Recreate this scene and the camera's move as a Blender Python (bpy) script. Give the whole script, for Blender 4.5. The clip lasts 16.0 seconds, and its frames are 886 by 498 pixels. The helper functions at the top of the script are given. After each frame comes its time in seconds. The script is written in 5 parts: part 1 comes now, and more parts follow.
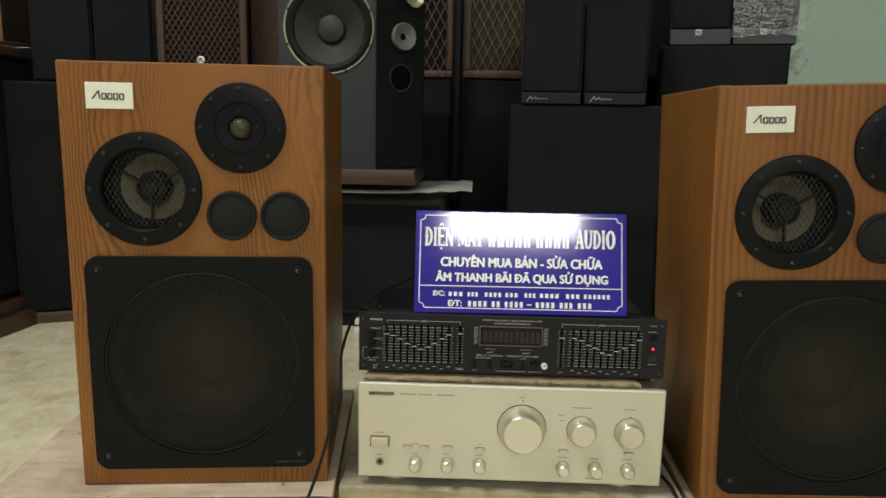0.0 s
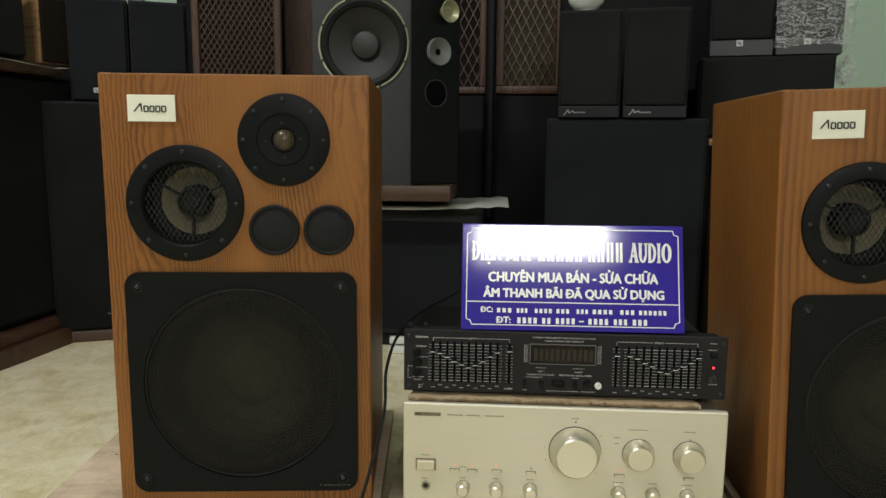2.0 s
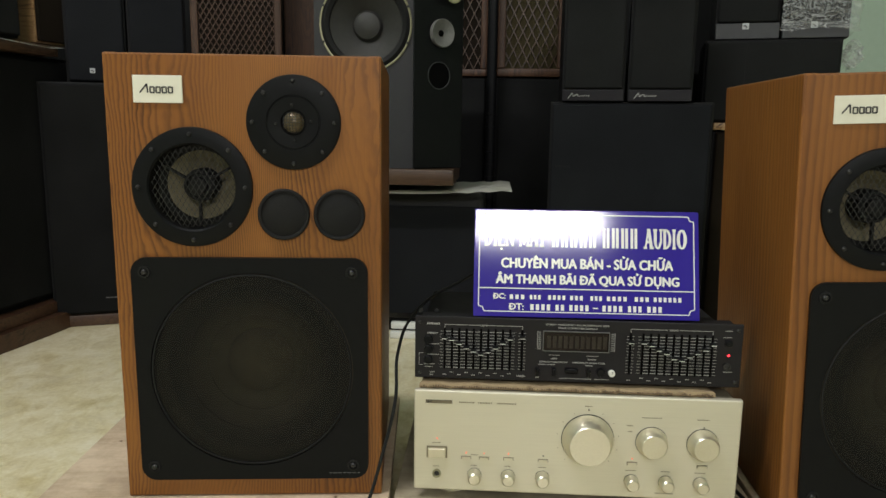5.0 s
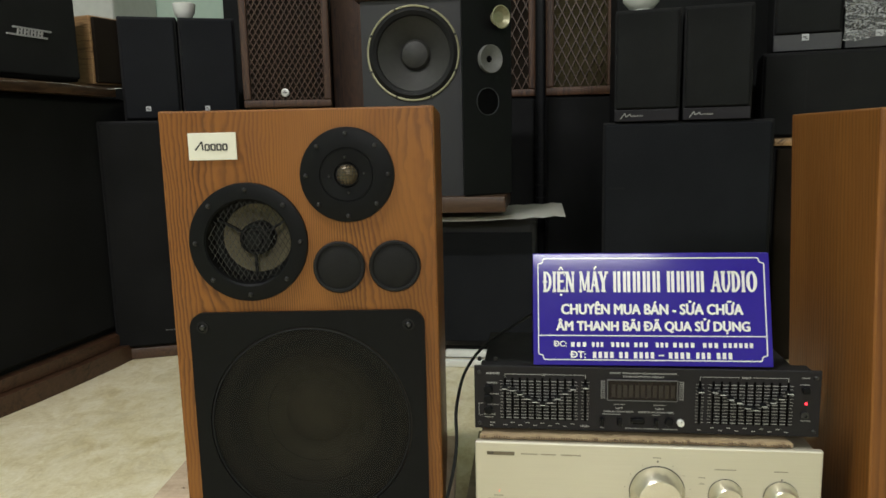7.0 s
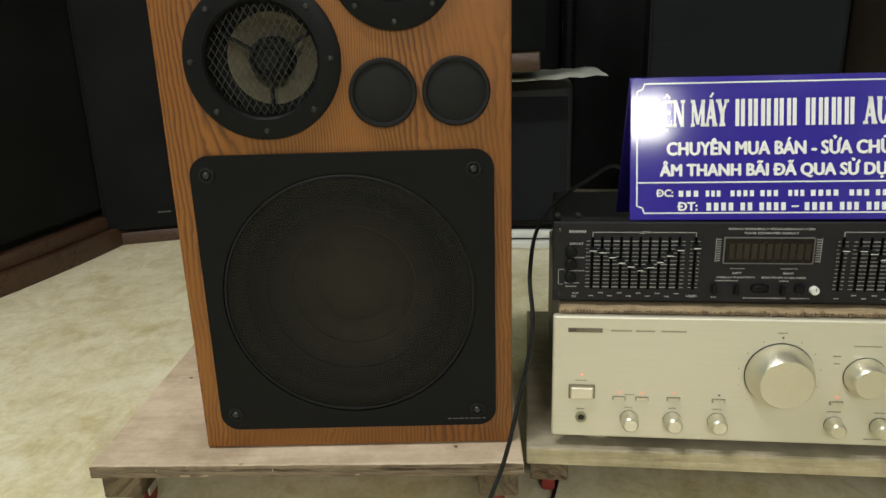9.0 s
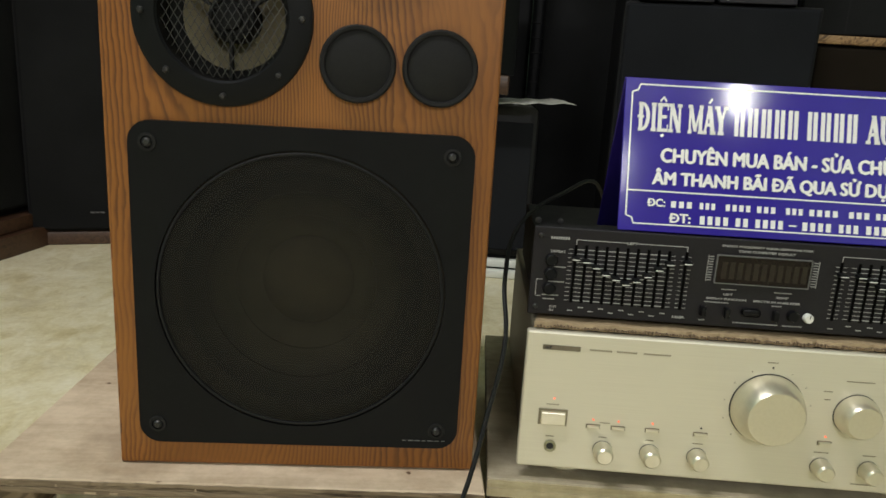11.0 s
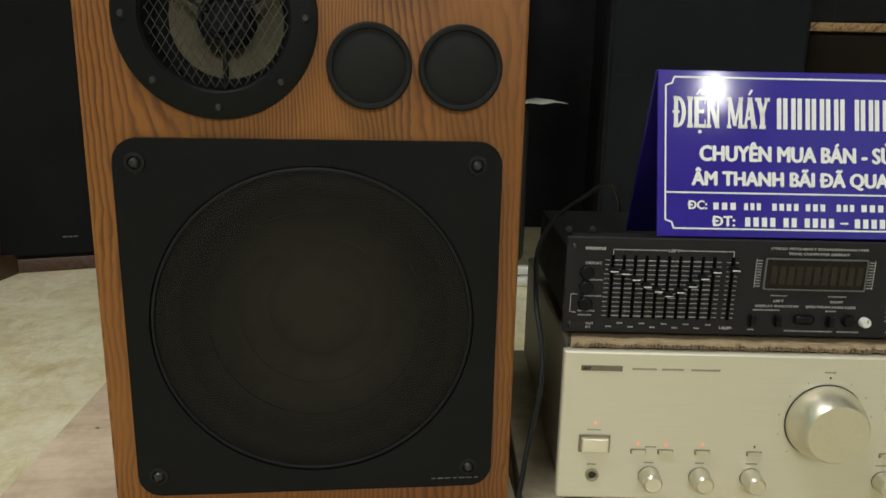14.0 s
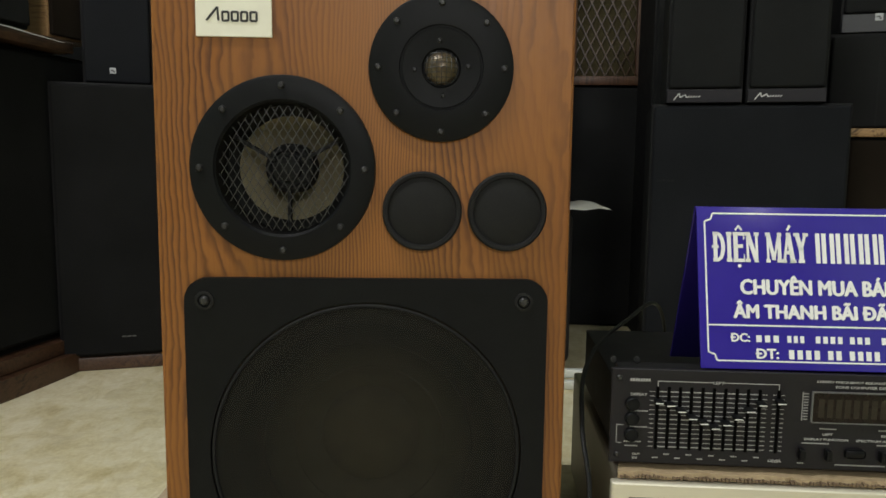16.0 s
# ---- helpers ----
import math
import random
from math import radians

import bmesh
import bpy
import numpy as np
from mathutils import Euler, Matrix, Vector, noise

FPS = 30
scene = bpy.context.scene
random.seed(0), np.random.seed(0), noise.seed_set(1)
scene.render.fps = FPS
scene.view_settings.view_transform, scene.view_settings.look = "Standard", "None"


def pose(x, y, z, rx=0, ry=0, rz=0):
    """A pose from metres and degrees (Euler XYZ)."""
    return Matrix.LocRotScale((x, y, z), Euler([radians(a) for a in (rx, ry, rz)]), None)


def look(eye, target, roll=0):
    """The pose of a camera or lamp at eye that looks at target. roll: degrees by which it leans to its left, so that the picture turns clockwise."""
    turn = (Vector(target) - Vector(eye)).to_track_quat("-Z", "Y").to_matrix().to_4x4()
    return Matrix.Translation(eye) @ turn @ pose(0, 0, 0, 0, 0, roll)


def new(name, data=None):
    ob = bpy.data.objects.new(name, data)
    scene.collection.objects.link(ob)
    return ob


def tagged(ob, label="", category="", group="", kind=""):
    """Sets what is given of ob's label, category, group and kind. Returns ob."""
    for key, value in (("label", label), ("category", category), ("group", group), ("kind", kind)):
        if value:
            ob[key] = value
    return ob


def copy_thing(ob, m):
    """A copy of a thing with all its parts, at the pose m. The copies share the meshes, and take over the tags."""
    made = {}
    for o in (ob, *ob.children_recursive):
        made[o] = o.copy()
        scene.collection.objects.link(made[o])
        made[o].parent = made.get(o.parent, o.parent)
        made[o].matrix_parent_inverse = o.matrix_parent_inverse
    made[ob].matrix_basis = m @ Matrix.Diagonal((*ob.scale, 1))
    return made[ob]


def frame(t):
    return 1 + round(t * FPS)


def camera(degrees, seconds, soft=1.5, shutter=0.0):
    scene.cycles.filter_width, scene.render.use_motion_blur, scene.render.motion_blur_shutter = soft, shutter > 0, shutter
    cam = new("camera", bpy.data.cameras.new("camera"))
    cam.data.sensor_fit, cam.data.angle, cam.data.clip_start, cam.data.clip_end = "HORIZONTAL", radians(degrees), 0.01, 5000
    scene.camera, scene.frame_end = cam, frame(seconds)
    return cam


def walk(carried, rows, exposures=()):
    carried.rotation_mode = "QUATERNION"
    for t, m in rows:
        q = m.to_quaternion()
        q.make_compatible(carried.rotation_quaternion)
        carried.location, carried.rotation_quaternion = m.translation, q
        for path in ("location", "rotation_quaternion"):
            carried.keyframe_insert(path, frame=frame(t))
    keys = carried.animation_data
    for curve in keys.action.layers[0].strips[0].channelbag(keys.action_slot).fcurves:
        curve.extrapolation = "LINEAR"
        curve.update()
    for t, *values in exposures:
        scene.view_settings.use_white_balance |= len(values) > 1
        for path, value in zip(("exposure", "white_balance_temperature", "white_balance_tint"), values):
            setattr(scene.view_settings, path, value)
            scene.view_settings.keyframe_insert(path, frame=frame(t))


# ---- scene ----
cam = camera(63.1, 16.0, 1.5, 0.4)
PATH = [
    (0, (-0.068, 0.105, 0.628), (-0.151, 2.074, 0.286), 1.1),
    (0.5, (-0.091, 0.123, 0.616), (-0.202, 2.088, 0.262), 1.8),
    (1, (-0.1, 0.134, 0.607), (-0.223, 2.099, 0.253), 2.2),
    (1.5, (-0.101, 0.136, 0.611), (-0.243, 2.108, 0.307), 1.1),
    (2, (-0.101, 0.139, 0.614), (-0.255, 2.112, 0.325), 0.5),
    (2.5, (-0.104, 0.139, 0.611), (-0.261, 2.111, 0.316), 0.7),
    (3, (-0.108, 0.142, 0.613), (-0.268, 2.113, 0.316), 0.5),
    (3.5, (-0.113, 0.137, 0.619), (-0.297, 2.108, 0.34), 0.1),
    (4, (-0.108, 0.138, 0.612), (-0.256, 2.111, 0.317), 0.5),
    (4.2, (-0.117, 0.141, 0.619), (-0.249, 2.11, 0.29), 0.8),
    (6.3, (-0.132, 0.164, 0.603), (-0.304, 2.128, 0.265), 0.1),
    (6.5, (-0.13, 0.164, 0.622), (-0.37, 2.116, 0.258), 0.1),
    (7, (-0.141, 0.182, 0.663), (-0.411, 2.139, 0.354), -1.3),
    (7.5, (-0.159, 0.225, 0.673), (-0.46, 2.174, 0.34), -1.1),
    (8, (-0.206, 0.274, 0.637), (-0.552, 2.19, 0.179), -0.1),
    (8.5, (-0.236, 0.332, 0.588), (-0.529, 2.225, 0.016), -1.3),
    (8.7, (-0.245, 0.349, 0.572), (-0.515, 2.243, -0.011), -1.5),
    (10.8, (-0.274, 0.408, 0.511), (-0.373, 2.34, 0.004), 1.2),
    (11, (-0.286, 0.429, 0.495), (-0.379, 2.37, 0.02), 3.4),
    (11.5, (-0.305, 0.471, 0.484), (-0.343, 2.396, -0.057), 2.9),
    (12, (-0.318, 0.486, 0.486), (-0.358, 2.411, -0.057), 1.5),
    (12.5, (-0.327, 0.487, 0.483), (-0.378, 2.413, -0.053), 1.7),
    (13, (-0.329, 0.487, 0.489), (-0.377, 2.415, -0.043), 1.4),
    (13.5, (-0.333, 0.489, 0.492), (-0.389, 2.421, -0.022), 0.6),
    (14, (-0.333, 0.493, 0.49), (-0.358, 2.439, 0.028), 1.2),
    (14.5, (-0.334, 0.487, 0.503), (-0.408, 2.45, 0.129), 1.3),
    (15, (-0.345, 0.474, 0.514), (-0.475, 2.446, 0.202), 1.5),
    (15.5, (-0.343, 0.468, 0.53), (-0.511, 2.442, 0.261), 0.8),
    (16, (-0.337, 0.47, 0.537), (-0.488, 2.45, 0.305), 0.7),
]
walk(cam, [(t, look(eye, target, roll)) for t, eye, target, roll in PATH],
     exposures=[(0, 0.0), (4, 0.0), (6.5, 0.05), (7, 0.12), (8, 0.22), (8.5, 0.15), (11, 0.03), (12, -0.08), (13.5, -0.09), (14.5, -0.03), (15, 0.02), (16, -0.03)])

# ---- light ----
world = bpy.data.worlds.new("room_air")
scene.world = world
world.use_nodes = True
world.node_tree.nodes["Background"].inputs[0].default_value = (0.9, 1.0, 0.95, 1)
world.node_tree.nodes["Background"].inputs[1].default_value = 0.038


def lamp(name, eye, target, power, sx, sy, color):
    data = bpy.data.lights.new(name, "AREA")
    data.shape, data.size, data.size_y, data.energy, data.color = "RECTANGLE", sx, sy, power, color
    ob = new(name, data)
    ob.matrix_world = look(eye, target)
    return ob


TUBES = [
    # place, target, watts, width, height
    ((0.62, -4.05, 2.78), (0.1, 1.2, 0.3), 64, 1.2, 0.34),
    ((1.73, -2.68, 2.78), (0.0, 1.2, 0.3), 7, 0.10, 0.22),
    ((-1.25, 0.3, 3.1), (-1.2, 0.75, 0.0), 52, 1.2, 0.07),
]
for place, target, watts, wide, high in TUBES:
    lamp("tube_light", place, target, watts, wide, high, (1.0, 0.985, 0.99))


# ---- materials ----
def material(name, rough=0.5, metal=0.0, spec=0.5):
    m = bpy.data.materials.new(name)
    m.use_nodes = True
    b = m.node_tree.nodes["Principled BSDF"]
    b.inputs["Roughness"].default_value = rough
    b.inputs["Metallic"].default_value = metal
    b.inputs["Specular IOR Level"].default_value = spec
    return m, m.node_tree, b


def node(tree, kind, **values):
    n = tree.nodes.new(kind)
    for key, value in values.items():
        n.inputs[key].default_value = value
    return n


def coords(tree, scale=(1, 1, 1), turn=(0, 0, 0), shift_by_object=False):
    tc = tree.nodes.new("ShaderNodeTexCoord")
    mp = tree.nodes.new("ShaderNodeMapping")
    mp.inputs["Scale"].default_value = scale
    mp.inputs["Rotation"].default_value = turn
    tree.links.new(tc.outputs["Object"], mp.inputs["Vector"])
    if shift_by_object:
        info = tree.nodes.new("ShaderNodeObjectInfo")
        mul = tree.nodes.new("ShaderNodeVectorMath")
        mul.operation = "SCALE"
        mul.inputs["Scale"].default_value = 7.0
        comb = tree.nodes.new("ShaderNodeCombineXYZ")
        for k in range(3):
            tree.links.new(info.outputs["Random"], comb.inputs[k])
        tree.links.new(comb.outputs[0], mul.inputs[0])
        tree.links.new(mul.outputs[0], mp.inputs["Location"])
    return mp.outputs[0]


def noise_tex(tree, vec, scale, detail=4.0, rough=0.55, distort=0.0):
    n = node(tree, "ShaderNodeTexNoise", Scale=scale, Detail=detail, Roughness=rough, Distortion=distort)
    tree.links.new(vec, n.inputs["Vector"])
    return n.outputs["Fac"]


def ramp(tree, fac, stops):
    r = tree.nodes.new("ShaderNodeValToRGB")
    el = r.color_ramp.elements
    while len(el) < len(stops):
        el.new(0.5)
    for e, (p, c) in zip(el, stops):
        e.position, e.color = p, (*c, 1)
    tree.links.new(fac, r.inputs[0])
    return r.outputs[0]


def mixed(tree, fac, a, b, mode="MIX"):
    m = tree.nodes.new("ShaderNodeMix")
    m.data_type, m.blend_type = "RGBA", mode
    for sock, v in ((m.inputs[0], fac), (m.inputs[6], a), (m.inputs[7], b)):
        if isinstance(v, (int, float)):
            sock.default_value = v
        elif isinstance(v, tuple):
            sock.default_value = (*v, 1)
        else:
            tree.links.new(v, sock)
    return m.outputs[2]


def bump(tree, bsdf, height, strength=0.2, distance=0.001):
    b = node(tree, "ShaderNodeBump", Strength=strength, Distance=distance)
    tree.links.new(height, b.inputs["Height"])
    tree.links.new(b.outputs[0], bsdf.inputs["Normal"])


def speckled(name, a, b, scale, rough=0.5, metal=0.0, bumpy=0.15, dist=0.0008, spec=0.5, big=None):
    """Two shades in fine noise, with a larger drift over them."""
    m, tree, bsdf = material(name, rough, metal, spec)
    vec = coords(tree, shift_by_object=True)
    fine = noise_tex(tree, vec, scale, 5)
    wide = noise_tex(tree, vec, big or scale * 0.06, 3)
    col = ramp(tree, fine, [(0.3, a), (0.7, b)])
    col = mixed(tree, 0.35, col, ramp(tree, wide, [(0.35, a), (0.65, b)]))
    tree.links.new(col, bsdf.inputs["Base Color"])
    rr = node(tree, "ShaderNodeMapRange")
    tree.links.new(wide, rr.inputs[0])
    rr.inputs[3].default_value, rr.inputs[4].default_value = rough * 0.85, min(1, rough * 1.15)
    tree.links.new(rr.outputs[0], bsdf.inputs["Roughness"])
    bump(tree, bsdf, fine, bumpy, dist)
    return m


def wood(name, light, dark, deep, grain=46.0, along="z", rough=0.42, figure=1.0, late_lines=0.85):
    """Veneer with long grain lines, wavy figure and darker patches."""
    m, tree, bsdf = material(name, rough)
    sc = {"z": (1, 1, 0.075), "x": (0.075, 1, 1), "y": (1, 0.075, 1)}[along]
    # the lines wander: small ripples and broad arches
    flow = {"z": (1, 1, 0.42), "x": (0.42, 1, 1), "y": (1, 0.42, 1)}[along]
    ripple = noise_tex(tree, coords(tree, flow, shift_by_object=True), 34.0, 2, 0.5)
    arch = noise_tex(tree, coords(tree, sc, shift_by_object=True), 7.0, 1, 0.5)
    drift = None
    for fac, amount in ((ripple, 0.0062 * figure), (arch, 0.085 * figure)):
        mr = node(tree, "ShaderNodeMapRange")
        mr.inputs[3].default_value, mr.inputs[4].default_value = -amount, amount
        tree.links.new(fac, mr.inputs[0])
        if drift is None:
            drift = mr.outputs[0]
        else:
            ad = tree.nodes.new("ShaderNodeMath")
            tree.links.new(drift, ad.inputs[0]), tree.links.new(mr.outputs[0], ad.inputs[1])
            drift = ad.outputs[0]
    cx = tree.nodes.new("ShaderNodeCombineXYZ")
    for k in range(3):
        if "xyz"[k] != along:
            tree.links.new(drift, cx.inputs[k])
    va = tree.nodes.new("ShaderNodeVectorMath")
    tree.links.new(coords(tree, sc, shift_by_object=True), va.inputs[0]), tree.links.new(cx.outputs[0], va.inputs[1])
    vec = va.outputs[0]
    sway = noise_tex(tree, vec, 9.0, 2, 0.5)
    lines = node(tree, "ShaderNodeTexNoise", Scale=grain, Detail=5.0, Roughness=0.6, Distortion=0.9 * figure)
    tree.links.new(vec, lines.inputs["Vector"])
    wave = node(tree, "ShaderNodeTexWave", Scale=grain * 2.1, Distortion=3.0 * figure, Detail=3.0)
    wave.inputs["Detail Scale"].default_value = 0.6
    wave.bands_direction = "DIAGONAL"
    tree.links.new(vec, wave.inputs["Vector"])
    fibre = noise_tex(tree, vec, grain * 7, 2, 0.6)
    c = ramp(tree, lines.outputs["Fac"], [(0.36, deep), (0.47, dark), (0.58, light)])
    c = mixed(tree, 0.5, c, ramp(tree, wave.outputs["Fac"], [(0.0, deep), (0.20, dark), (0.46, light)]))
    # calm stretches where the lines fade out
    calm = noise_tex(tree, coords(tree, flow, shift_by_object=True), 11.0, 3, 0.5)
    mean = tuple(0.62 * a + 0.38 * b for a, b in zip(light, dark))
    c = mixed(tree, ramp(tree, calm, [(0.48, (0, 0, 0)), (0.66, (0.6, 0.6, 0.6))]), c, mean)
    c = mixed(tree, 0.25, c, ramp(tree, sway, [(0.38, dark), (0.62, light)]))
    c = mixed(tree, 0.18, c, ramp(tree, fibre, [(0.35, deep), (0.6, light)]))
    # thin dark late-wood lines, stronger in some stretches
    late = noise_tex(tree, vec, grain * 2.6, 3, 0.55, 0.5 * figure)
    where = noise_tex(tree, coords(tree, flow, shift_by_object=True), 8.0, 2, 0.5)
    c = mixed(tree, ramp(tree, where, [(0.40, (late_lines,) * 3), (0.60, (late_lines * 0.3,) * 3)]), c, ramp(tree, late, [(0.36, (0.22, 0.17, 0.14)), (0.47, (0.8, 0.78, 0.76)), (0.53, (1.1, 1.1, 1.1))]), "MULTIPLY")
    tree.links.new(c, bsdf.inputs["Base Color"])
    bump(tree, bsdf, fibre, 0.12, 0.0005)
    return m


def veneer(name, light, dark, deep, spacing=0.0058, arch=0.05, ripple=0.0022, lines=0.9, rough=0.4):
    """Pine veneer: growth lines that wander in arches and ripples, each fading in and ending sharply."""
    m, tree, bsdf = material(name, rough)

    def shifted(scale, size, amount, detail):
        fac = noise_tex(tree, coords(tree, scale, shift_by_object=True), size, detail, 0.5)
        mr = node(tree, "ShaderNodeMapRange")
        mr.inputs[1].default_value, mr.inputs[2].default_value = 0.2, 0.8
        mr.inputs[3].default_value, mr.inputs[4].default_value = -amount, amount
        tree.links.new(fac, mr.inputs[0])
        return mr.outputs[0]

    def maths(kind, p, q=None):
        n = tree.nodes.new("ShaderNodeMath")
        n.operation = kind
        for k, v in enumerate((p, q)):
            if isinstance(v, (int, float)):
                n.inputs[k].default_value = v
            elif v is not None:
                tree.links.new(v, n.inputs[k])
        return n.outputs[0]

    sep = tree.nodes.new("ShaderNodeSeparateXYZ")
    tree.links.new(coords(tree, shift_by_object=True), sep.inputs[0])
    across = maths("ADD", sep.outputs[0], sep.outputs[1])
    for warp in (shifted((1, 1, 0.30), 4.6, arch, 1), shifted((1, 1, 0.30), 17.0, arch * 0.16, 2), shifted((1, 1, 0.42), 80.0, ripple, 2)):
        across = maths("ADD", across, warp)
    ring = maths("FRACT", maths("DIVIDE", across, spacing))
    tone = ramp(tree, noise_tex(tree, coords(tree, (1, 1, 0.12), shift_by_object=True), 13.0, 3, 0.55), [(0.34, dark), (0.50, tuple(0.35 * p + 0.65 * q for p, q in zip(dark, light))), (0.66, light)])
    fibre = noise_tex(tree, coords(tree, (1, 1, 0.04), shift_by_object=True), 420.0, 3, 0.6)
    c = mixed(tree, 0.22, tone, ramp(tree, fibre, [(0.34, dark), (0.62, light)]))
    late = ramp(tree, ring, [(0.0, (0.30,) * 3), (0.10, (0.0,) * 3), (0.42, (0.05,) * 3), (0.74, (0.75,) * 3), (0.86, (1.0,) * 3), (0.95, (0.85,) * 3), (1.0, (0.30,) * 3)])
    where = ramp(tree, noise_tex(tree, coords(tree, (1, 1, 0.35), shift_by_object=True), 12.0, 3, 0.55), [(0.34, (lines,) * 3), (0.50, (lines * 0.62,) * 3), (0.66, (lines * 0.22,) * 3)])
    c = mixed(tree, maths("MULTIPLY", late, where), c, deep)
    # warm reddish drift and a few darker scuffs
    drift = noise_tex(tree, coords(tree, (1, 1, 0.5), shift_by_object=True), 3.4, 3)
    c = mixed(tree, 0.5, c, ramp(tree, drift, [(0.35, (0.86, 0.78, 0.70)), (0.65, (1.08, 1.06, 1.02))]), "MULTIPLY")
    tree.links.new(c, bsdf.inputs["Base Color"])
    gloss = ramp(tree, fibre, [(0.3, (rough + 0.12,) * 3), (0.7, (rough - 0.06,) * 3)])
    tree.links.new(gloss, bsdf.inputs["Roughness"])
    bump(tree, bsdf, fibre, 0.12, 0.0004)
    return m


VENEER = veneer("oiled_pine_veneer", (0.295, 0.115, 0.021), (0.212, 0.074, 0.012), (0.080, 0.024, 0.005), 0.0047, 0.05, 0.0017)
VENEERSTRAIGHT = veneer("straight_pine_veneer", (0.290, 0.115, 0.023), (0.205, 0.073, 0.013), (0.08, 0.024, 0.004), 0.0105, 0.014, 0.0012, 0.7)
DARKWOOD = wood("dark_walnut", (0.070, 0.030, 0.013), (0.042, 0.018, 0.008), (0.020, 0.009, 0.004), rough=0.6)
FRAMEWOOD = wood("red_brown_frame", (0.115, 0.054, 0.026), (0.078, 0.034, 0.016), (0.035, 0.015, 0.007), rough=0.5)
PLINTH = wood("brown_plinth", (0.085, 0.042, 0.022), (0.055, 0.026, 0.014), (0.03, 0.014, 0.008), along="y")
BOARD = wood("old_board", (0.10, 0.056, 0.031), (0.062, 0.034, 0.019), (0.03, 0.017, 0.010), along="x")
TAN = wood("tan_chipboard", (0.40, 0.24, 0.11), (0.30, 0.17, 0.075), (0.2, 0.11, 0.05), along="y")
BLACK = speckled("black_satin_plastic", (0.0060, 0.0064, 0.0070), (0.0086, 0.0091, 0.0098), 900, 0.45, spec=0.12)
BLACKMATT = speckled("black_matt_paint", (0.0105, 0.0105, 0.0110), (0.0160, 0.0160, 0.0165), 500, 0.7, spec=0.18)
GLOSSBLACK = speckled("black_lacquer", (0.0055, 0.0055, 0.0062), (0.0088, 0.0088, 0.0096), 60, 0.3, spec=0.15)
SOFTBLACK = speckled("soft_black_vinyl", (0.016, 0.016, 0.0175), (0.023, 0.023, 0.025), 500, 0.5, spec=0.35)
RUBBER = speckled("black_rubber", (0.009, 0.009, 0.009), (0.014, 0.014, 0.014), 400, 0.6, spec=0.2)
STEEL = speckled("dark_screw_steel", (0.03, 0.03, 0.03), (0.06, 0.06, 0.06), 700, 0.42, 0.6)
SILVER = speckled("silver_metal", (0.5, 0.5, 0.48), (0.62, 0.62, 0.6), 300, 0.3, 0.9)
GREYSTRIP = speckled("grey_strip", (0.030, 0.031, 0.034), (0.044, 0.046, 0.050), 500, 0.5)
GOLD = speckled("gold_ring", (0.27, 0.26, 0.155), (0.38, 0.36, 0.23), 200, 0.4, 0.4)
WHITE = speckled("white_print", (0.86, 0.86, 0.85), (0.9, 0.9, 0.89), 120, 0.5, bumpy=0.0)
DULLWHITE = speckled("dull_white_badge", (0.42, 0.43, 0.44), (0.55, 0.56, 0.57), 160, 0.5, bumpy=0.0)
SIGNWHITE = speckled("white_sign_film", (0.86, 0.86, 0.85), (0.9, 0.9, 0.89), 120, 0.12, bumpy=0.0)
BADGE = speckled("cream_badge", (0.80, 0.78, 0.66), (0.86, 0.84, 0.72), 90, 0.4, bumpy=0.05)
INK = speckled("dark_ink", (0.02, 0.02, 0.02), (0.03, 0.03, 0.03), 300, 0.6, bumpy=0.0)
GREYINK = speckled("grey_print", (0.33, 0.33, 0.33), (0.43, 0.43, 0.43), 900, 0.6, bumpy=0.0)
FACEINK = speckled("tan_engraving", (0.20, 0.17, 0.11), (0.27, 0.23, 0.15), 900, 0.6, bumpy=0.0)
PAPER = speckled("white_paper", (0.66, 0.66, 0.62), (0.76, 0.76, 0.72), 40, 0.8)
CONEDARK = speckled("dark_woofer_surround", (0.045, 0.038, 0.026), (0.065, 0.055, 0.038), 120, 0.85, bumpy=0.4)
CONEBEIGE = speckled("beige_cone", (0.175, 0.150, 0.09), (0.235, 0.203, 0.125), 90, 0.8)
CONEGREY = speckled("grey_cone", (0.019, 0.0185, 0.0165), (0.029, 0.028, 0.025), 90, 0.6)
CONESILVER = speckled("silver_horn_paint", (0.11, 0.11, 0.105), (0.16, 0.16, 0.15), 200, 0.5)
DOME = speckled("bronze_dome", (0.05, 0.036, 0.018), (0.13, 0.095, 0.05), 330, 0.3, 0.35)
CERAMIC = speckled("white_ceramic", (0.72, 0.73, 0.68), (0.8, 0.8, 0.76), 30, 0.25)
WALLGREEN = speckled("pale_green_paint", (0.43, 0.55, 0.45), (0.47, 0.59, 0.49), 45, 0.75, big=1.5)
PILLAR = speckled("grey_plaster", (0.5, 0.5, 0.45), (0.58, 0.58, 0.53), 40, 0.85, big=2)
CEIL = speckled("white_ceiling_paint", (0.74, 0.74, 0.72), (0.8, 0.8, 0.78), 40, 0.9)
CARD = speckled("corrugated_card", (0.33, 0.24, 0.14), (0.46, 0.35, 0.21), 160, 0.9, bumpy=0.5, dist=0.002)
CARDDARK = speckled("torn_card_core", (0.14, 0.095, 0.055), (0.25, 0.18, 0.11), 220, 0.95, bumpy=0.6, dist=0.002)
REDWHEEL = speckled("red_caster_wheel", (0.20, 0.02, 0.015), (0.28, 0.035, 0.025), 120, 0.5)
DISPLAY = speckled("smoked_display", (0.0085, 0.0055, 0.0045), (0.0115, 0.0075, 0.006), 200, 0.2, spec=0.25)
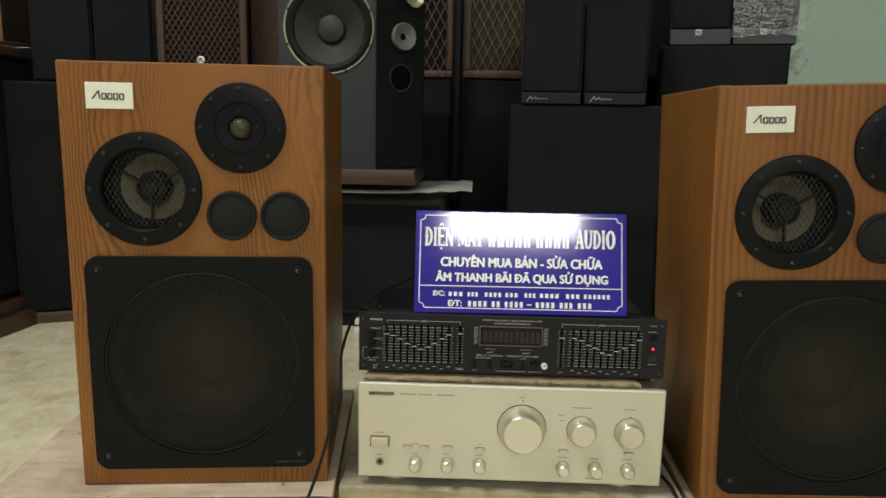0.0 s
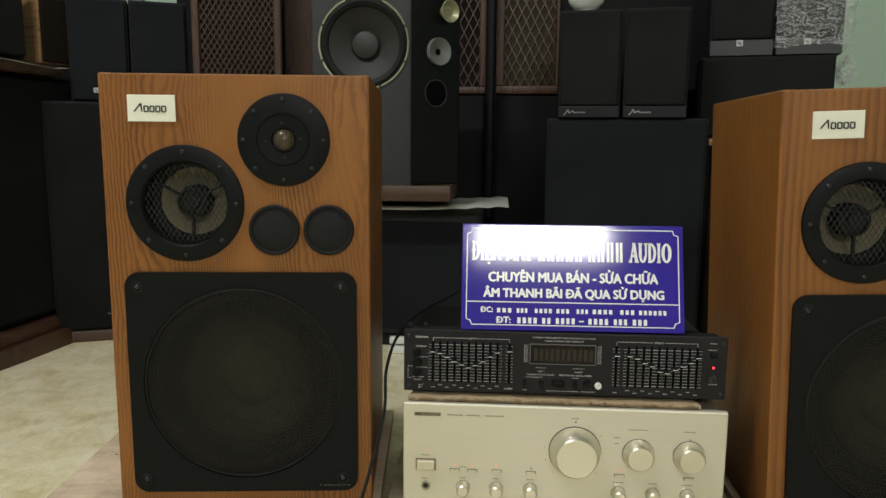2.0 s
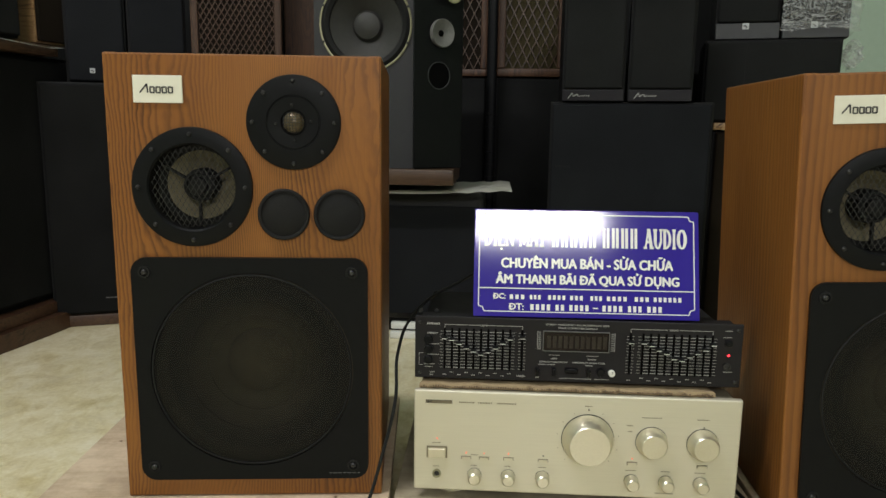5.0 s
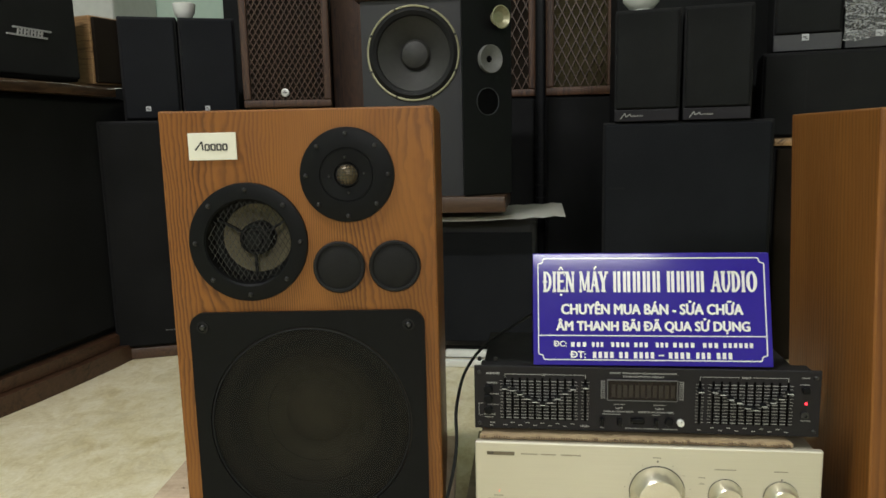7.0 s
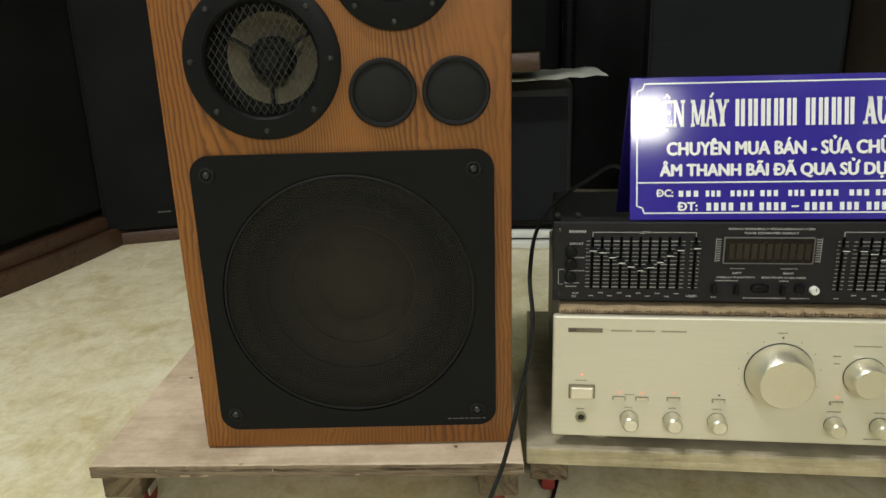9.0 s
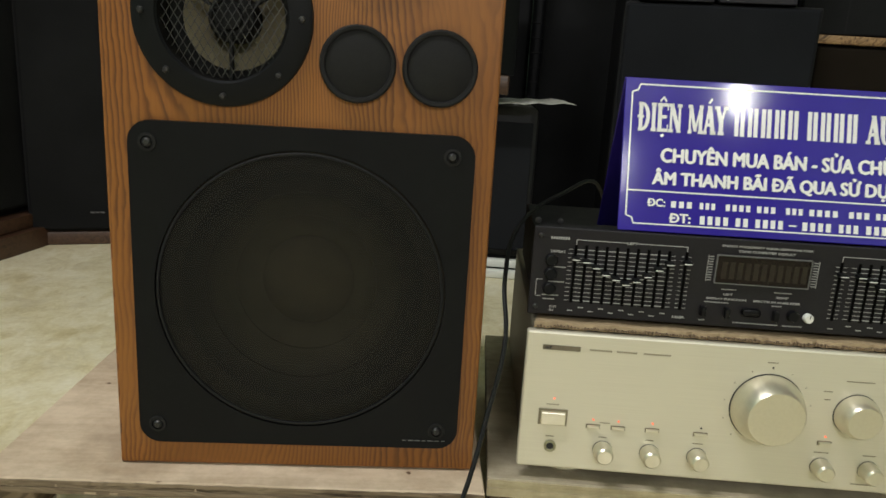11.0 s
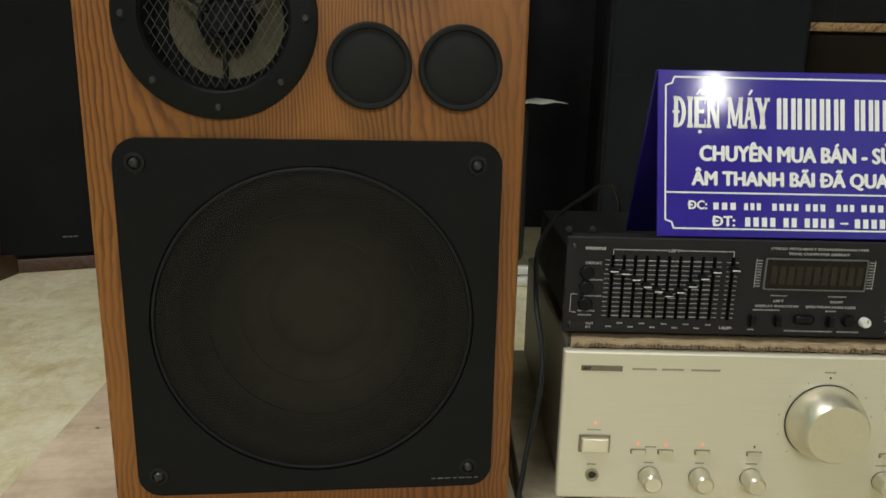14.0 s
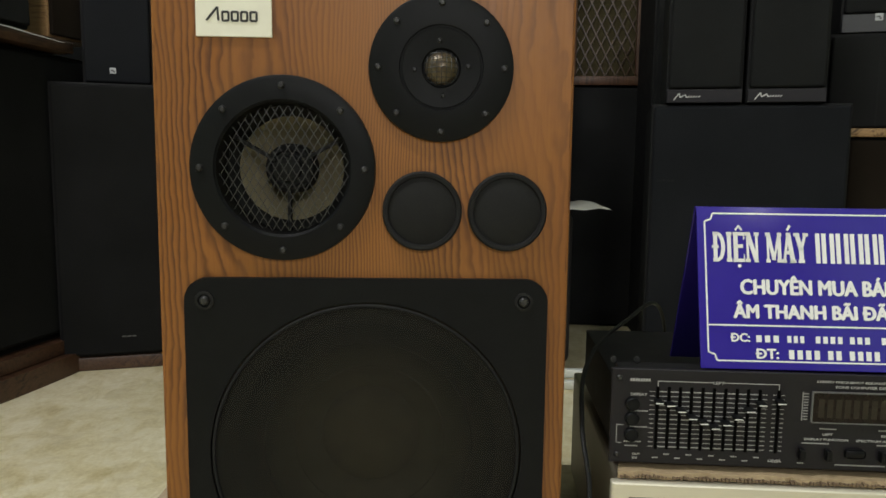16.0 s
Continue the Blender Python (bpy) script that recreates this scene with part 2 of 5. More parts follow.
BLUE = speckled("blue_sign_acrylic", (0.034, 0.021, 0.29), (0.041, 0.026, 0.325), 30, 0.09, bumpy=0.02, big=6)
CABLE = speckled("black_cable", (0.008, 0.008, 0.008), (0.013, 0.013, 0.013), 300, 0.5, spec=0.2)


def cloth(name, a, b, rough=0.95):
    """Woven speaker cloth."""
    m, tree, bsdf = material(name, rough, 0, 0.08)
    vec = coords(tree)
    wx = node(tree, "ShaderNodeTexWave", Scale=320.0, Distortion=0.4)
    wz = node(tree, "ShaderNodeTexWave", Scale=320.0, Distortion=0.4)
    wz.bands_direction = "Z"
    tree.links.new(vec, wx.inputs["Vector"]), tree.links.new(vec, wz.inputs["Vector"])
    weave = mixed(tree, 0.5, wx.outputs["Color"], wz.outputs["Color"], "MULTIPLY")
    fade = noise_tex(tree, vec, 5.0, 4)
    lint = noise_tex(tree, vec, 240.0, 3)
    c = ramp(tree, fade, [(0.35, a), (0.68, b)])
    c = mixed(tree, 0.3, c, ramp(tree, lint, [(0.4, a), (0.75, b)]))
    tree.links.new(c, bsdf.inputs["Base Color"])
    bump(tree, bsdf, weave, 0.3, 0.0006)
    return m


CLOTH = cloth("black_speaker_cloth", (0.0135, 0.0140, 0.0140), (0.0225, 0.0232, 0.0232))
CLOTHDARK = cloth("dull_black_cloth", (0.0095, 0.0097, 0.0098), (0.0155, 0.0158, 0.0160))
CLOTHGREY = cloth("faded_black_cloth", (0.0122, 0.0130, 0.0148), (0.0180, 0.0192, 0.0218))
CLOTHBROWN = cloth("brown_black_cloth", (0.014, 0.0105, 0.0075), (0.021, 0.016, 0.0115))
CLOTHGOLD = cloth("old_gold_cloth", (0.045, 0.038, 0.019), (0.07, 0.058, 0.03))


def mesh_grille():
    """Fine perforated steel: dark threads with small gaps."""
    m, tree, bsdf = material("fine_steel_mesh", 0.6, 0.0, 0.15)
    bsdf.inputs["Base Color"].default_value = (0.009, 0.009, 0.0085, 1)
    vec = coords(tree)
    rows = node(tree, "ShaderNodeTexWave", Scale=84.0, Distortion=0.1)
    rows.bands_direction = "Z"
    cols = node(tree, "ShaderNodeTexWave", Scale=210.0, Distortion=0.1)
    tree.links.new(vec, rows.inputs["Vector"]), tree.links.new(vec, cols.inputs["Vector"])
    holes = tree.nodes.new("ShaderNodeMath")
    holes.operation = "MULTIPLY"
    tree.links.new(rows.outputs["Fac"], holes.inputs[0]), tree.links.new(cols.outputs["Fac"], holes.inputs[1])
    fac = node(tree, "ShaderNodeMapRange")
    tree.links.new(holes.outputs[0], fac.inputs[0])
    fac.inputs[1].default_value, fac.inputs[2].default_value = 0.15, 0.5
    fac.inputs[3].default_value, fac.inputs[4].default_value = 0.285, 0.322
    clear = tree.nodes.new("ShaderNodeBsdfTransparent")
    mix = tree.nodes.new("ShaderNodeMixShader")
    tree.links.new(fac.outputs[0], mix.inputs[0])
    tree.links.new(bsdf.outputs[0], mix.inputs[1]), tree.links.new(clear.outputs[0], mix.inputs[2])
    tree.links.new(mix.outputs[0], tree.nodes["Material Output"].inputs[0])
    return m


MESH = mesh_grille()


def glow_cone(center):
    """Paper cone with a glow painted in, bright in the middle and dark at the rim; center is the cone's axis (x, z)."""
    m, tree, bsdf = material("glow_painted_paper", 0.85)
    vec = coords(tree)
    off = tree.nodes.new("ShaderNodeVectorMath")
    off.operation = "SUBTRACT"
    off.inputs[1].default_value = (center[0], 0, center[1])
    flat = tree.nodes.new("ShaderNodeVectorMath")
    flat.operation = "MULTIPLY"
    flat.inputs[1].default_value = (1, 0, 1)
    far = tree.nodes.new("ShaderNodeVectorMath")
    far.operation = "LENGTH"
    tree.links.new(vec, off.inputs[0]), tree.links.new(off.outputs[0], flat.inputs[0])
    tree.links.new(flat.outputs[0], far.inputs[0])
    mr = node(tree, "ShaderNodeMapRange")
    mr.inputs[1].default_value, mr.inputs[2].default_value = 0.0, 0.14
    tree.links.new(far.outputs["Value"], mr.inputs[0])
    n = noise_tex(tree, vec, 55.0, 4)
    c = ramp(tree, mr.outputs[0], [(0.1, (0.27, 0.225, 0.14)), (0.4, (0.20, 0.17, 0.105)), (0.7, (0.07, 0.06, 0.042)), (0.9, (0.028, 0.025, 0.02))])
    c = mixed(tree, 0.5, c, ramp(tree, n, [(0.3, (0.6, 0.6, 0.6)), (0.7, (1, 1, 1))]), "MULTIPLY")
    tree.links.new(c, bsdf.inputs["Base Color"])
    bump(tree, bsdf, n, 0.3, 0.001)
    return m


GLOWCONE = glow_cone((0.0015, 0.184))
FAINTINK = speckled("faint_print", (0.10, 0.10, 0.10), (0.14, 0.14, 0.14), 600, 0.6, bumpy=0.0)


def brushed():
    """Champagne anodised aluminium, brushed across."""
    m, tree, bsdf = material("champagne_aluminium", 0.42, 0.4)
    vec = coords(tree, (4, 400, 400))
    n = noise_tex(tree, vec, 3.0, 3)
    wide = noise_tex(tree, coords(tree), 6.0, 3)
    c = ramp(tree, n, [(0.3, (0.69, 0.65, 0.53)), (0.7, (0.74, 0.70, 0.575))])
    c = mixed(tree, 0.2, c, ramp(tree, wide, [(0.3, (0.65, 0.61, 0.49)), (0.7, (0.77, 0.73, 0.61))]))
    tree.links.new(c, bsdf.inputs["Base Color"])
    bump(tree, bsdf, n, 0.08, 0.0003)
    return m


ALU = brushed()
KNOBALU = speckled("champagne_knob", (0.68, 0.64, 0.52), (0.74, 0.70, 0.58), 300, 0.31, 0.8, bumpy=0.0)
CHARCOAL = speckled("charcoal_panel", (0.0115, 0.0103, 0.0128), (0.0160, 0.0145, 0.0178), 700, 0.45, spec=0.25)


def marble():
    """Cream floor tiles with cloudy olive and ochre veining."""
    m, tree, bsdf = material("cream_marbled_floor", 0.28)
    vec = coords(tree)
    cloud = noise_tex(tree, vec, 4.6, 6, 0.65, 0.5)
    vein = noise_tex(tree, vec, 10.0, 7, 0.68, 0.9)
    grit = noise_tex(tree, vec, 120.0, 3)
    c = ramp(tree, cloud, [(0.32, (0.50, 0.40, 0.18)), (0.47, (0.76, 0.66, 0.39)), (0.64, (0.92, 0.84, 0.60))])
    v = ramp(tree, vein, [(0.38, (0.46, 0.36, 0.15)), (0.46, (0.70, 0.60, 0.34)), (0.58, (0.92, 0.85, 0.63))])
    c = mixed(tree, 0.45, c, v)
    fleck = noise_tex(tree, coords(tree, (1, 0.6, 1), (0, 0, 0.6)), 26.0, 6, 0.7, 1.2)
    c = mixed(tree, 0.30, c, ramp(tree, fleck, [(0.36, (0.50, 0.40, 0.17)), (0.47, (0.74, 0.66, 0.43)), (0.60, (0.92, 0.88, 0.74))]))
    c = mixed(tree, 0.12, c, ramp(tree, grit, [(0.4, (0.35, 0.31, 0.2)), (0.6, (0.75, 0.72, 0.6))]))
    tree.links.new(c, bsdf.inputs["Base Color"])
    bump(tree, bsdf, grit, 0.04, 0.0005)
    return m


def plywood(name, low, high, stain):
    """Worn plywood with scuffs, nail holes and darker dirt."""
    m, tree, bsdf = material(name, 0.75)
    vec = coords(tree, (0.12, 1, 1), shift_by_object=True)
    vec2 = coords(tree)
    grain = noise_tex(tree, vec, 60.0, 5, 0.6, 0.6)
    dirt = noise_tex(tree, vec2, 9.0, 6, 0.7)
    spots = noise_tex(tree, vec2, 44.0, 2, 0.5)
    c = ramp(tree, grain, [(0.3, low), (0.65, high)])
    c = mixed(tree, 0.45, c, ramp(tree, dirt, [(0.36, stain), (0.47, tuple(0.9 * v for v in low)), (0.62, tuple(1.15 * v for v in high))]))
    spot = ramp(tree, spots, [(0.235, (0.22, 0.16, 0.11)), (0.265, (1, 1, 1))])
    c = mixed(tree, 1.0, c, spot, "MULTIPLY")
    tree.links.new(c, bsdf.inputs["Base Color"])
    bump(tree, bsdf, grain, 0.2, 0.001)
    return m


MARBLE = marble()
PLY = plywood("worn_plywood", (0.47, 0.355, 0.24), (0.64, 0.52, 0.385), (0.22, 0.15, 0.09))
CREAMEDGE = plywood("cream_board_edge", (0.40, 0.33, 0.20), (0.58, 0.51, 0.33), (0.16, 0.12, 0.07))
OLDTIMBER = wood("old_timber", (0.20, 0.15, 0.09), (0.13, 0.095, 0.06), (0.05, 0.035, 0.02), grain=30, along="y", rough=0.85)
PLYEDGE = wood("weathered_ply_edge", (0.27, 0.205, 0.135), (0.175, 0.13, 0.085), (0.07, 0.05, 0.033), grain=60, along="x", rough=0.85)
GREYPLY = plywood("grey_worn_board", (0.33, 0.28, 0.195), (0.47, 0.41, 0.295), (0.14, 0.11, 0.07))


def wrap():
    m, tree, bsdf = material("clear_plastic_film", 0.12)
    bsdf.inputs["Base Color"].default_value = (0.8, 0.82, 0.82, 1)
    clear = tree.nodes.new("ShaderNodeBsdfTransparent")
    mix = tree.nodes.new("ShaderNodeMixShader")
    fold = noise_tex(tree, coords(tree, (1, 1, 2)), 26.0, 6, 0.7, 2.0)
    glints = noise_tex(tree, coords(tree, (0.45, 1, 1), (0, 0.5, 0)), 34.0, 6, 0.68, 1.4)
    # white streaks painted into the film's opacity stand in for reflected highlights
    thick = ramp(tree, glints, [(0.34, (0.45, 0.45, 0.45)), (0.39, (0.10, 0.10, 0.10)), (0.465, (0.08, 0.08, 0.08)), (0.50, (0.62, 0.62, 0.62)), (0.53, (0.10, 0.10, 0.10)), (0.60, (0.12, 0.12, 0.12)), (0.66, (0.70, 0.70, 0.70))])
    bump(tree, bsdf, fold, 0.5, 0.004)
    tree.links.new(thick, mix.inputs[0])
    tree.links.new(clear.outputs[0], mix.inputs[1]), tree.links.new(bsdf.outputs[0], mix.inputs[2])
    tree.links.new(mix.outputs[0], tree.nodes["Material Output"].inputs[0])
    return m


FILM = wrap()


def glowing(name, color, strength):
    m, tree, b = material(name, 0.4)
    b.inputs["Base Color"].default_value = (*color, 1)
    b.inputs["Emission Color"].default_value = (*color, 1)
    b.inputs["Emission Strength"].default_value = strength
    return m


LED = glowing("red_led", (1.0, 0.03, 0.05), 3.0)
LEDDIM = glowing("orange_led", (1.0, 0.2, 0.10), 1.0)


# ---- mesh tools ----
def part(name, bm, mat, parent=None, label="", angle=32):
    """One bmesh as one mesh object under a thing or a part."""
    me = bpy.data.meshes.new(name)
    bm.normal_update()
    bm.edges.index_update()
    # a wide flat face keeps its own normals beside a narrow rounded edge
    hard = []
    for e in bm.edges:
        if len(e.link_faces) == 2:
            a, b = sorted(f.calc_area() for f in e.link_faces)
            if b > 12 * a:
                hard.append(e.index)
    bm.to_mesh(me)
    bm.free()
    me.materials.append(mat)
    me.polygons.foreach_set("use_smooth", [True] * len(me.polygons))
    me.set_sharp_from_angle(angle=radians(angle))
    for k in hard:
        me.edges[k].use_edge_sharp = True
    ob = new(name, me)
    ob.parent = parent
    if label:
        ob["label"] = label
    return ob


def thing(name, m, label, category, group=""):
    ob = new(name)
    ob.empty_display_size = 0.05
    ob.matrix_world = m
    return tagged(ob, label, category, group)


def share(name, ob, parent, m):
    """Another part on the same mesh."""
    o = new(name, ob.data)
    o.parent = parent
    o.matrix_basis = m
    return o


def add_box(bm, x0, x1, y0, y1, z0, z1, bev=0.0, seg=2):
    r = bmesh.ops.create_cube(bm, size=1)
    bmesh.ops.scale(bm, vec=(x1 - x0, y1 - y0, z1 - z0), verts=r["verts"])
    bmesh.ops.translate(bm, vec=((x0 + x1) / 2, (y0 + y1) / 2, (z0 + z1) / 2), verts=r["verts"])
    if bev:
        edges = list({e for v in r["verts"] for e in v.link_edges})
        bmesh.ops.bevel(bm, geom=edges, offset=bev, segments=seg, affect="EDGES", profile=0.5)
    return bm


def box(x0, x1, y0, y1, z0, z1, bev=0.0, seg=2):
    return add_box(bmesh.new(), x0, x1, y0, y1, z0, z1, bev, seg)


def lathe(profile, u=0.0, v=0.0, seg=48, bm=None):
    """Turns (radius, y) pairs round the y axis through (u, v)."""
    bm = bm or bmesh.new()
    rings = []
    for r, y in profile:
        if r < 1e-6:
            rings.append([bm.verts.new((u, y, v))])
        else:
            rings.append([bm.verts.new((u + r * math.cos(2 * math.pi * k / seg), y, v + r * math.sin(2 * math.pi * k / seg))) for k in range(seg)])
    for a, b in zip(rings, rings[1:]):
        for k in range(seg):
            j = (k + 1) % seg
            vs = [a[k % len(a)], a[j % len(a)], b[j % len(b)], b[k % len(b)]]
            vs = list(dict.fromkeys(vs))
            if len(vs) > 2:
                bm.faces.new(vs)
    bmesh.ops.recalc_face_normals(bm, faces=bm.faces)
    return bm


def rounded(w, h, r, seg=8):
    pts = []
    for cx, cz, a0 in ((w / 2 - r, h / 2 - r, 0), (-w / 2 + r, h / 2 - r, 90), (-w / 2 + r, -h / 2 + r, 180), (w / 2 - r, -h / 2 + r, 270)):
        for k in range(seg + 1):
            a = radians(a0 + 90 * k / seg)
            pts.append((cx + r * math.cos(a), cz + r * math.sin(a)))
    return pts


def circle(u, v, r, seg=64):
    return [(u + r * math.cos(2 * math.pi * k / seg), v + r * math.sin(2 * math.pi * k / seg)) for k in range(seg)]


def pierced(outer, holes, y0, y1, bm=None, back=True):
    """A plate in the xz plane from y0 (front) to y1 with holes through it."""
    bm = bm or bmesh.new()
    made = []
    for y in (y0, y1) if back else (y0,):
        edges, loops = [], []
        for loop in [outer, *holes]:
            vs = [bm.verts.new((x, y, z)) for x, z in loop]
            loops.append(vs)
            edges += [bm.edges.new((vs[k], vs[(k + 1) % len(vs)])) for k in range(len(vs))]
        bmesh.ops.triangle_fill(bm, use_beauty=True, use_dissolve=False, edges=edges, normal=(0, -1, 0))
        made.append(loops)
    if back:
        for la, lb in zip(*made):
            for k in range(len(la)):
                j = (k + 1) % len(la)
                bm.faces.new((la[k], la[j], lb[j], lb[k]))
    bmesh.ops.recalc_face_normals(bm, faces=bm.faces)
    return bm


def bars(rects, y=0.0, depth=0.0006):
    """Small printed marks (u, v, width, height) on a face that looks along -y."""
    bm = bmesh.new()
    for u, v, w, h in rects:
        add_box(bm, u - w / 2, u + w / 2, y - depth, y, v - h / 2, v + h / 2)
    return bm


def strokes(lines, width, y=0.0, depth=0.0006):
    """Straight strokes ((u0, v0), (u1, v1)) on a face that looks along -y."""
    bm = bmesh.new()
    for (a, b), (c, d) in lines:
        n = Vector((-(d - b), c - a)).normalized() * width / 2
        q = [(a + n.x, b + n.y), (c + n.x, d + n.y), (c - n.x, d - n.y), (a - n.x, b - n.y)]
        f = [bm.verts.new((x, y - depth, z)) for x, z in q]
        g = [bm.verts.new((x, y, z)) for x, z in q]
        bm.faces.new(f), bm.faces.new(g)
        for k in range(4):
            bm.faces.new((f[k], f[(k + 1) % 4], g[(k + 1) % 4], g[k]))
    bmesh.ops.recalc_face_normals(bm, faces=bm.faces)
    return bm


def lettering(words, u0, u1, v0, v1, y, bold=0.0):
    """Words fitted into a field on a face that looks along -y. A barred D is set as D with a bar of its own."""
    if "Đ" in words:
        plain = words.replace("Đ", "D")
        bm, (lo, hi) = glyphs(plain, bold)
        sx, sz = (u1 - u0) / (hi[0] - lo[0]), (v1 - v0) / (hi[1] - lo[1])
        out = placed(bm, lo, hi, u0, u1, v0, v1, y, bold)
        cap = glyphs("D", bold)[1]
        mid = v0 + ((cap[0][1] + cap[1][1]) / 2 - lo[1]) * sz
        for k, ch in enumerate(words):
            if ch == "Đ":
                left = 0.0
                if k:
                    left = glyphs(plain[:k] + "D", bold)[1][1][0] - (cap[1][0] - cap[0][0])
                a = u0 + (left - lo[0] - 0.10 if k else -0.10) * sx
                add_box(out, a, a + 0.44 * sx, y - 0.0009, y - 0.0004, mid - 0.05 * sz - bold / 2, mid + 0.05 * sz + bold / 2)
        return out
    bm, (lo, hi) = glyphs(words, bold)
    return placed(bm, lo, hi, u0, u1, v0, v1, y, bold)


def glyphs(words, bold):
    cu = bpy.data.curves.new("words", "FONT")
    cu.body, cu.size, cu.resolution_u = words, 1.0, 3
    cu.extrude = 0.01
    tmp = new("words", cu)
    me = bpy.data.meshes.new_from_object(tmp.evaluated_get(bpy.context.evaluated_depsgraph_get()))
    bpy.data.objects.remove(tmp)
    co = np.empty(len(me.vertices) * 3)
    me.vertices.foreach_get("co", co)
    co = co.reshape(-1, 3)
    return me, (co.min(0), co.max(0))


def placed(me, lo, hi, u0, u1, v0, v1, y, bold):
    """Glyphs thickened by bold metres: the outline struck several times."""
    co = np.empty(len(me.vertices) * 3)
    me.vertices.foreach_get("co", co)
    co = co.reshape(-1, 3)
    out = np.empty_like(co)
    out[:, 0] = u0 + (co[:, 0] - lo[0]) / (hi[0] - lo[0]) * (u1 - u0)
    out[:, 2] = v0 + (co[:, 1] - lo[1]) / (hi[1] - lo[1]) * (v1 - v0)
    out[:, 1] = y - 0.0004 - (co[:, 2] - lo[2]) / (hi[2] - lo[2]) * 0.0004
    bm = bmesh.new()
    for k, (du, dv) in enumerate(((0, 0), (-1, 0), (1, 0), (0, -0.7), (0, 0.7))):
        me.vertices.foreach_set("co", (out + np.array([du * bold, -0.00003 * k, dv * bold])).ravel())
        bm.from_mesh(me)
    bmesh.ops.recalc_face_normals(bm, faces=bm.faces)
    return bm


def tube(points, r, seg=8):
    """A round cord through the points, smoothed."""
    cu = bpy.data.curves.new("cord", "CURVE")
    cu.dimensions, cu.bevel_depth, cu.bevel_resolution, cu.resolution_u = "3D", r, 2, 10
    sp = cu.splines.new("BEZIER")
    sp.bezier_points.add(len(points) - 1)
    for bp, p in zip(sp.bezier_points, points):
        bp.co, bp.handle_left_type, bp.handle_right_type = p, "AUTO", "AUTO"
    cu.use_fill_caps = True
    tmp = new("cord", cu)
    me = bpy.data.meshes.new_from_object(tmp.evaluated_get(bpy.context.evaluated_depsgraph_get()))
    bpy.data.objects.remove(tmp)
    bm = bmesh.new()
    bm.from_mesh(me)
    return bm


# ---- the room ----
def setting(name, bm, mat, label, category):
    return tagged(part(name, bm, mat), label, category, kind="structure")


X0, X1, Y0, Y1, TOP = -2.3, 2.6, -6.0, 3.3, 3.2
setting("floor", box(X0 - 0.2, X1 + 0.2, Y0 - 0.2, Y1 + 0.2, -0.1, 0), MARBLE, "cream marbled floor with cloudy olive veins", "floor")
setting("wall_north", box(X0 - 0.2, X1 + 0.2, Y1, Y1 + 0.2, 0.002, TOP), WALLGREEN, "pale green painted wall behind the speakers", "wall")
# unseen rear wall, its grey chosen to keep the bounce light neutral
setting("wall_south", box(X0 - 0.2, X1 + 0.2, Y0 - 0.2, Y0, 0.002, TOP), PILLAR, "unseen rear wall, grey to keep bounce light neutral", "wall")
setting("wall_west", box(X0 - 0.2, X0, Y0 + 0.002, Y1 - 0.002, 0.002, TOP), WALLGREEN, "pale green painted side wall", "wall")
setting("wall_east", box(X1, X1 + 0.2, Y0 + 0.002, Y1 - 0.002, 0.002, TOP), WALLGREEN, "pale green painted side wall", "wall")
setting("ceiling", box(X0 - 0.2, X1 + 0.2, Y0 - 0.2, Y1 + 0.2, TOP + 0.002, TOP + 0.15), CEIL, "plain white painted ceiling", "ceiling")
setting("pillar", box(-2.2, -1.82, 2.95, 3.296, 0.002, TOP - 0.002, 0.01), PILLAR, "grey plastered pillar in the corner", "pillar")


# ---- the pair of wooden three-way speakers ----
def screw_mesh(parent, u, v, y, r):
    """A round-headed screw with a cross recess."""
    bm = lathe([(0, y - r * 0.75), (r * 0.55, y - r * 0.7), (r * 0.9, y - r * 0.35), (r, y)], u, v, 14)
    add_box(bm, u - r * 0.12, u + r * 0.12, y - r * 0.82, y - r * 0.6, v - r * 0.6, v + r * 0.6)
    return part("screw", bm, STEEL, parent)


def guard_mesh(R, cell_w, cell_h, wire, bow):
    """Expanded-metal diamonds over a round opening, bowed outwards."""
    bm = bmesh.new()
    lean = cell_h / cell_w
    n = int(2 * R * (1 + 1 / lean) / cell_w) + 2
    for sgn in (1, -1):
        for k in range(-n, n + 1):
            base = k * cell_w
            run = []
            for j in range(-24, 25):
                z = j / 24 * R
                x = base + sgn * z / lean
                if x * x + z * z <= R * R:
                    run.append(Vector((x, -bow * (1 - (x * x + z * z) / (R * R)), z)))
            for a, b in zip(run, run[1:]):
                side = Vector((wire, 0, 0))
                back = Vector((0, wire * 1.6, 0))
                vs = [bm.verts.new(p) for p in (a - side, a + side, a + back, b - side, b + side, b + back)]
                for q in ((0, 1, 4, 3), (1, 2, 5, 4), (2, 0, 3, 5)):
                    bm.faces.new([vs[i] for i in q])
    bmesh.ops.recalc_face_normals(bm, faces=bm.faces)
    return bm


SW, SH, SD = 0.352, 0.603, 0.33


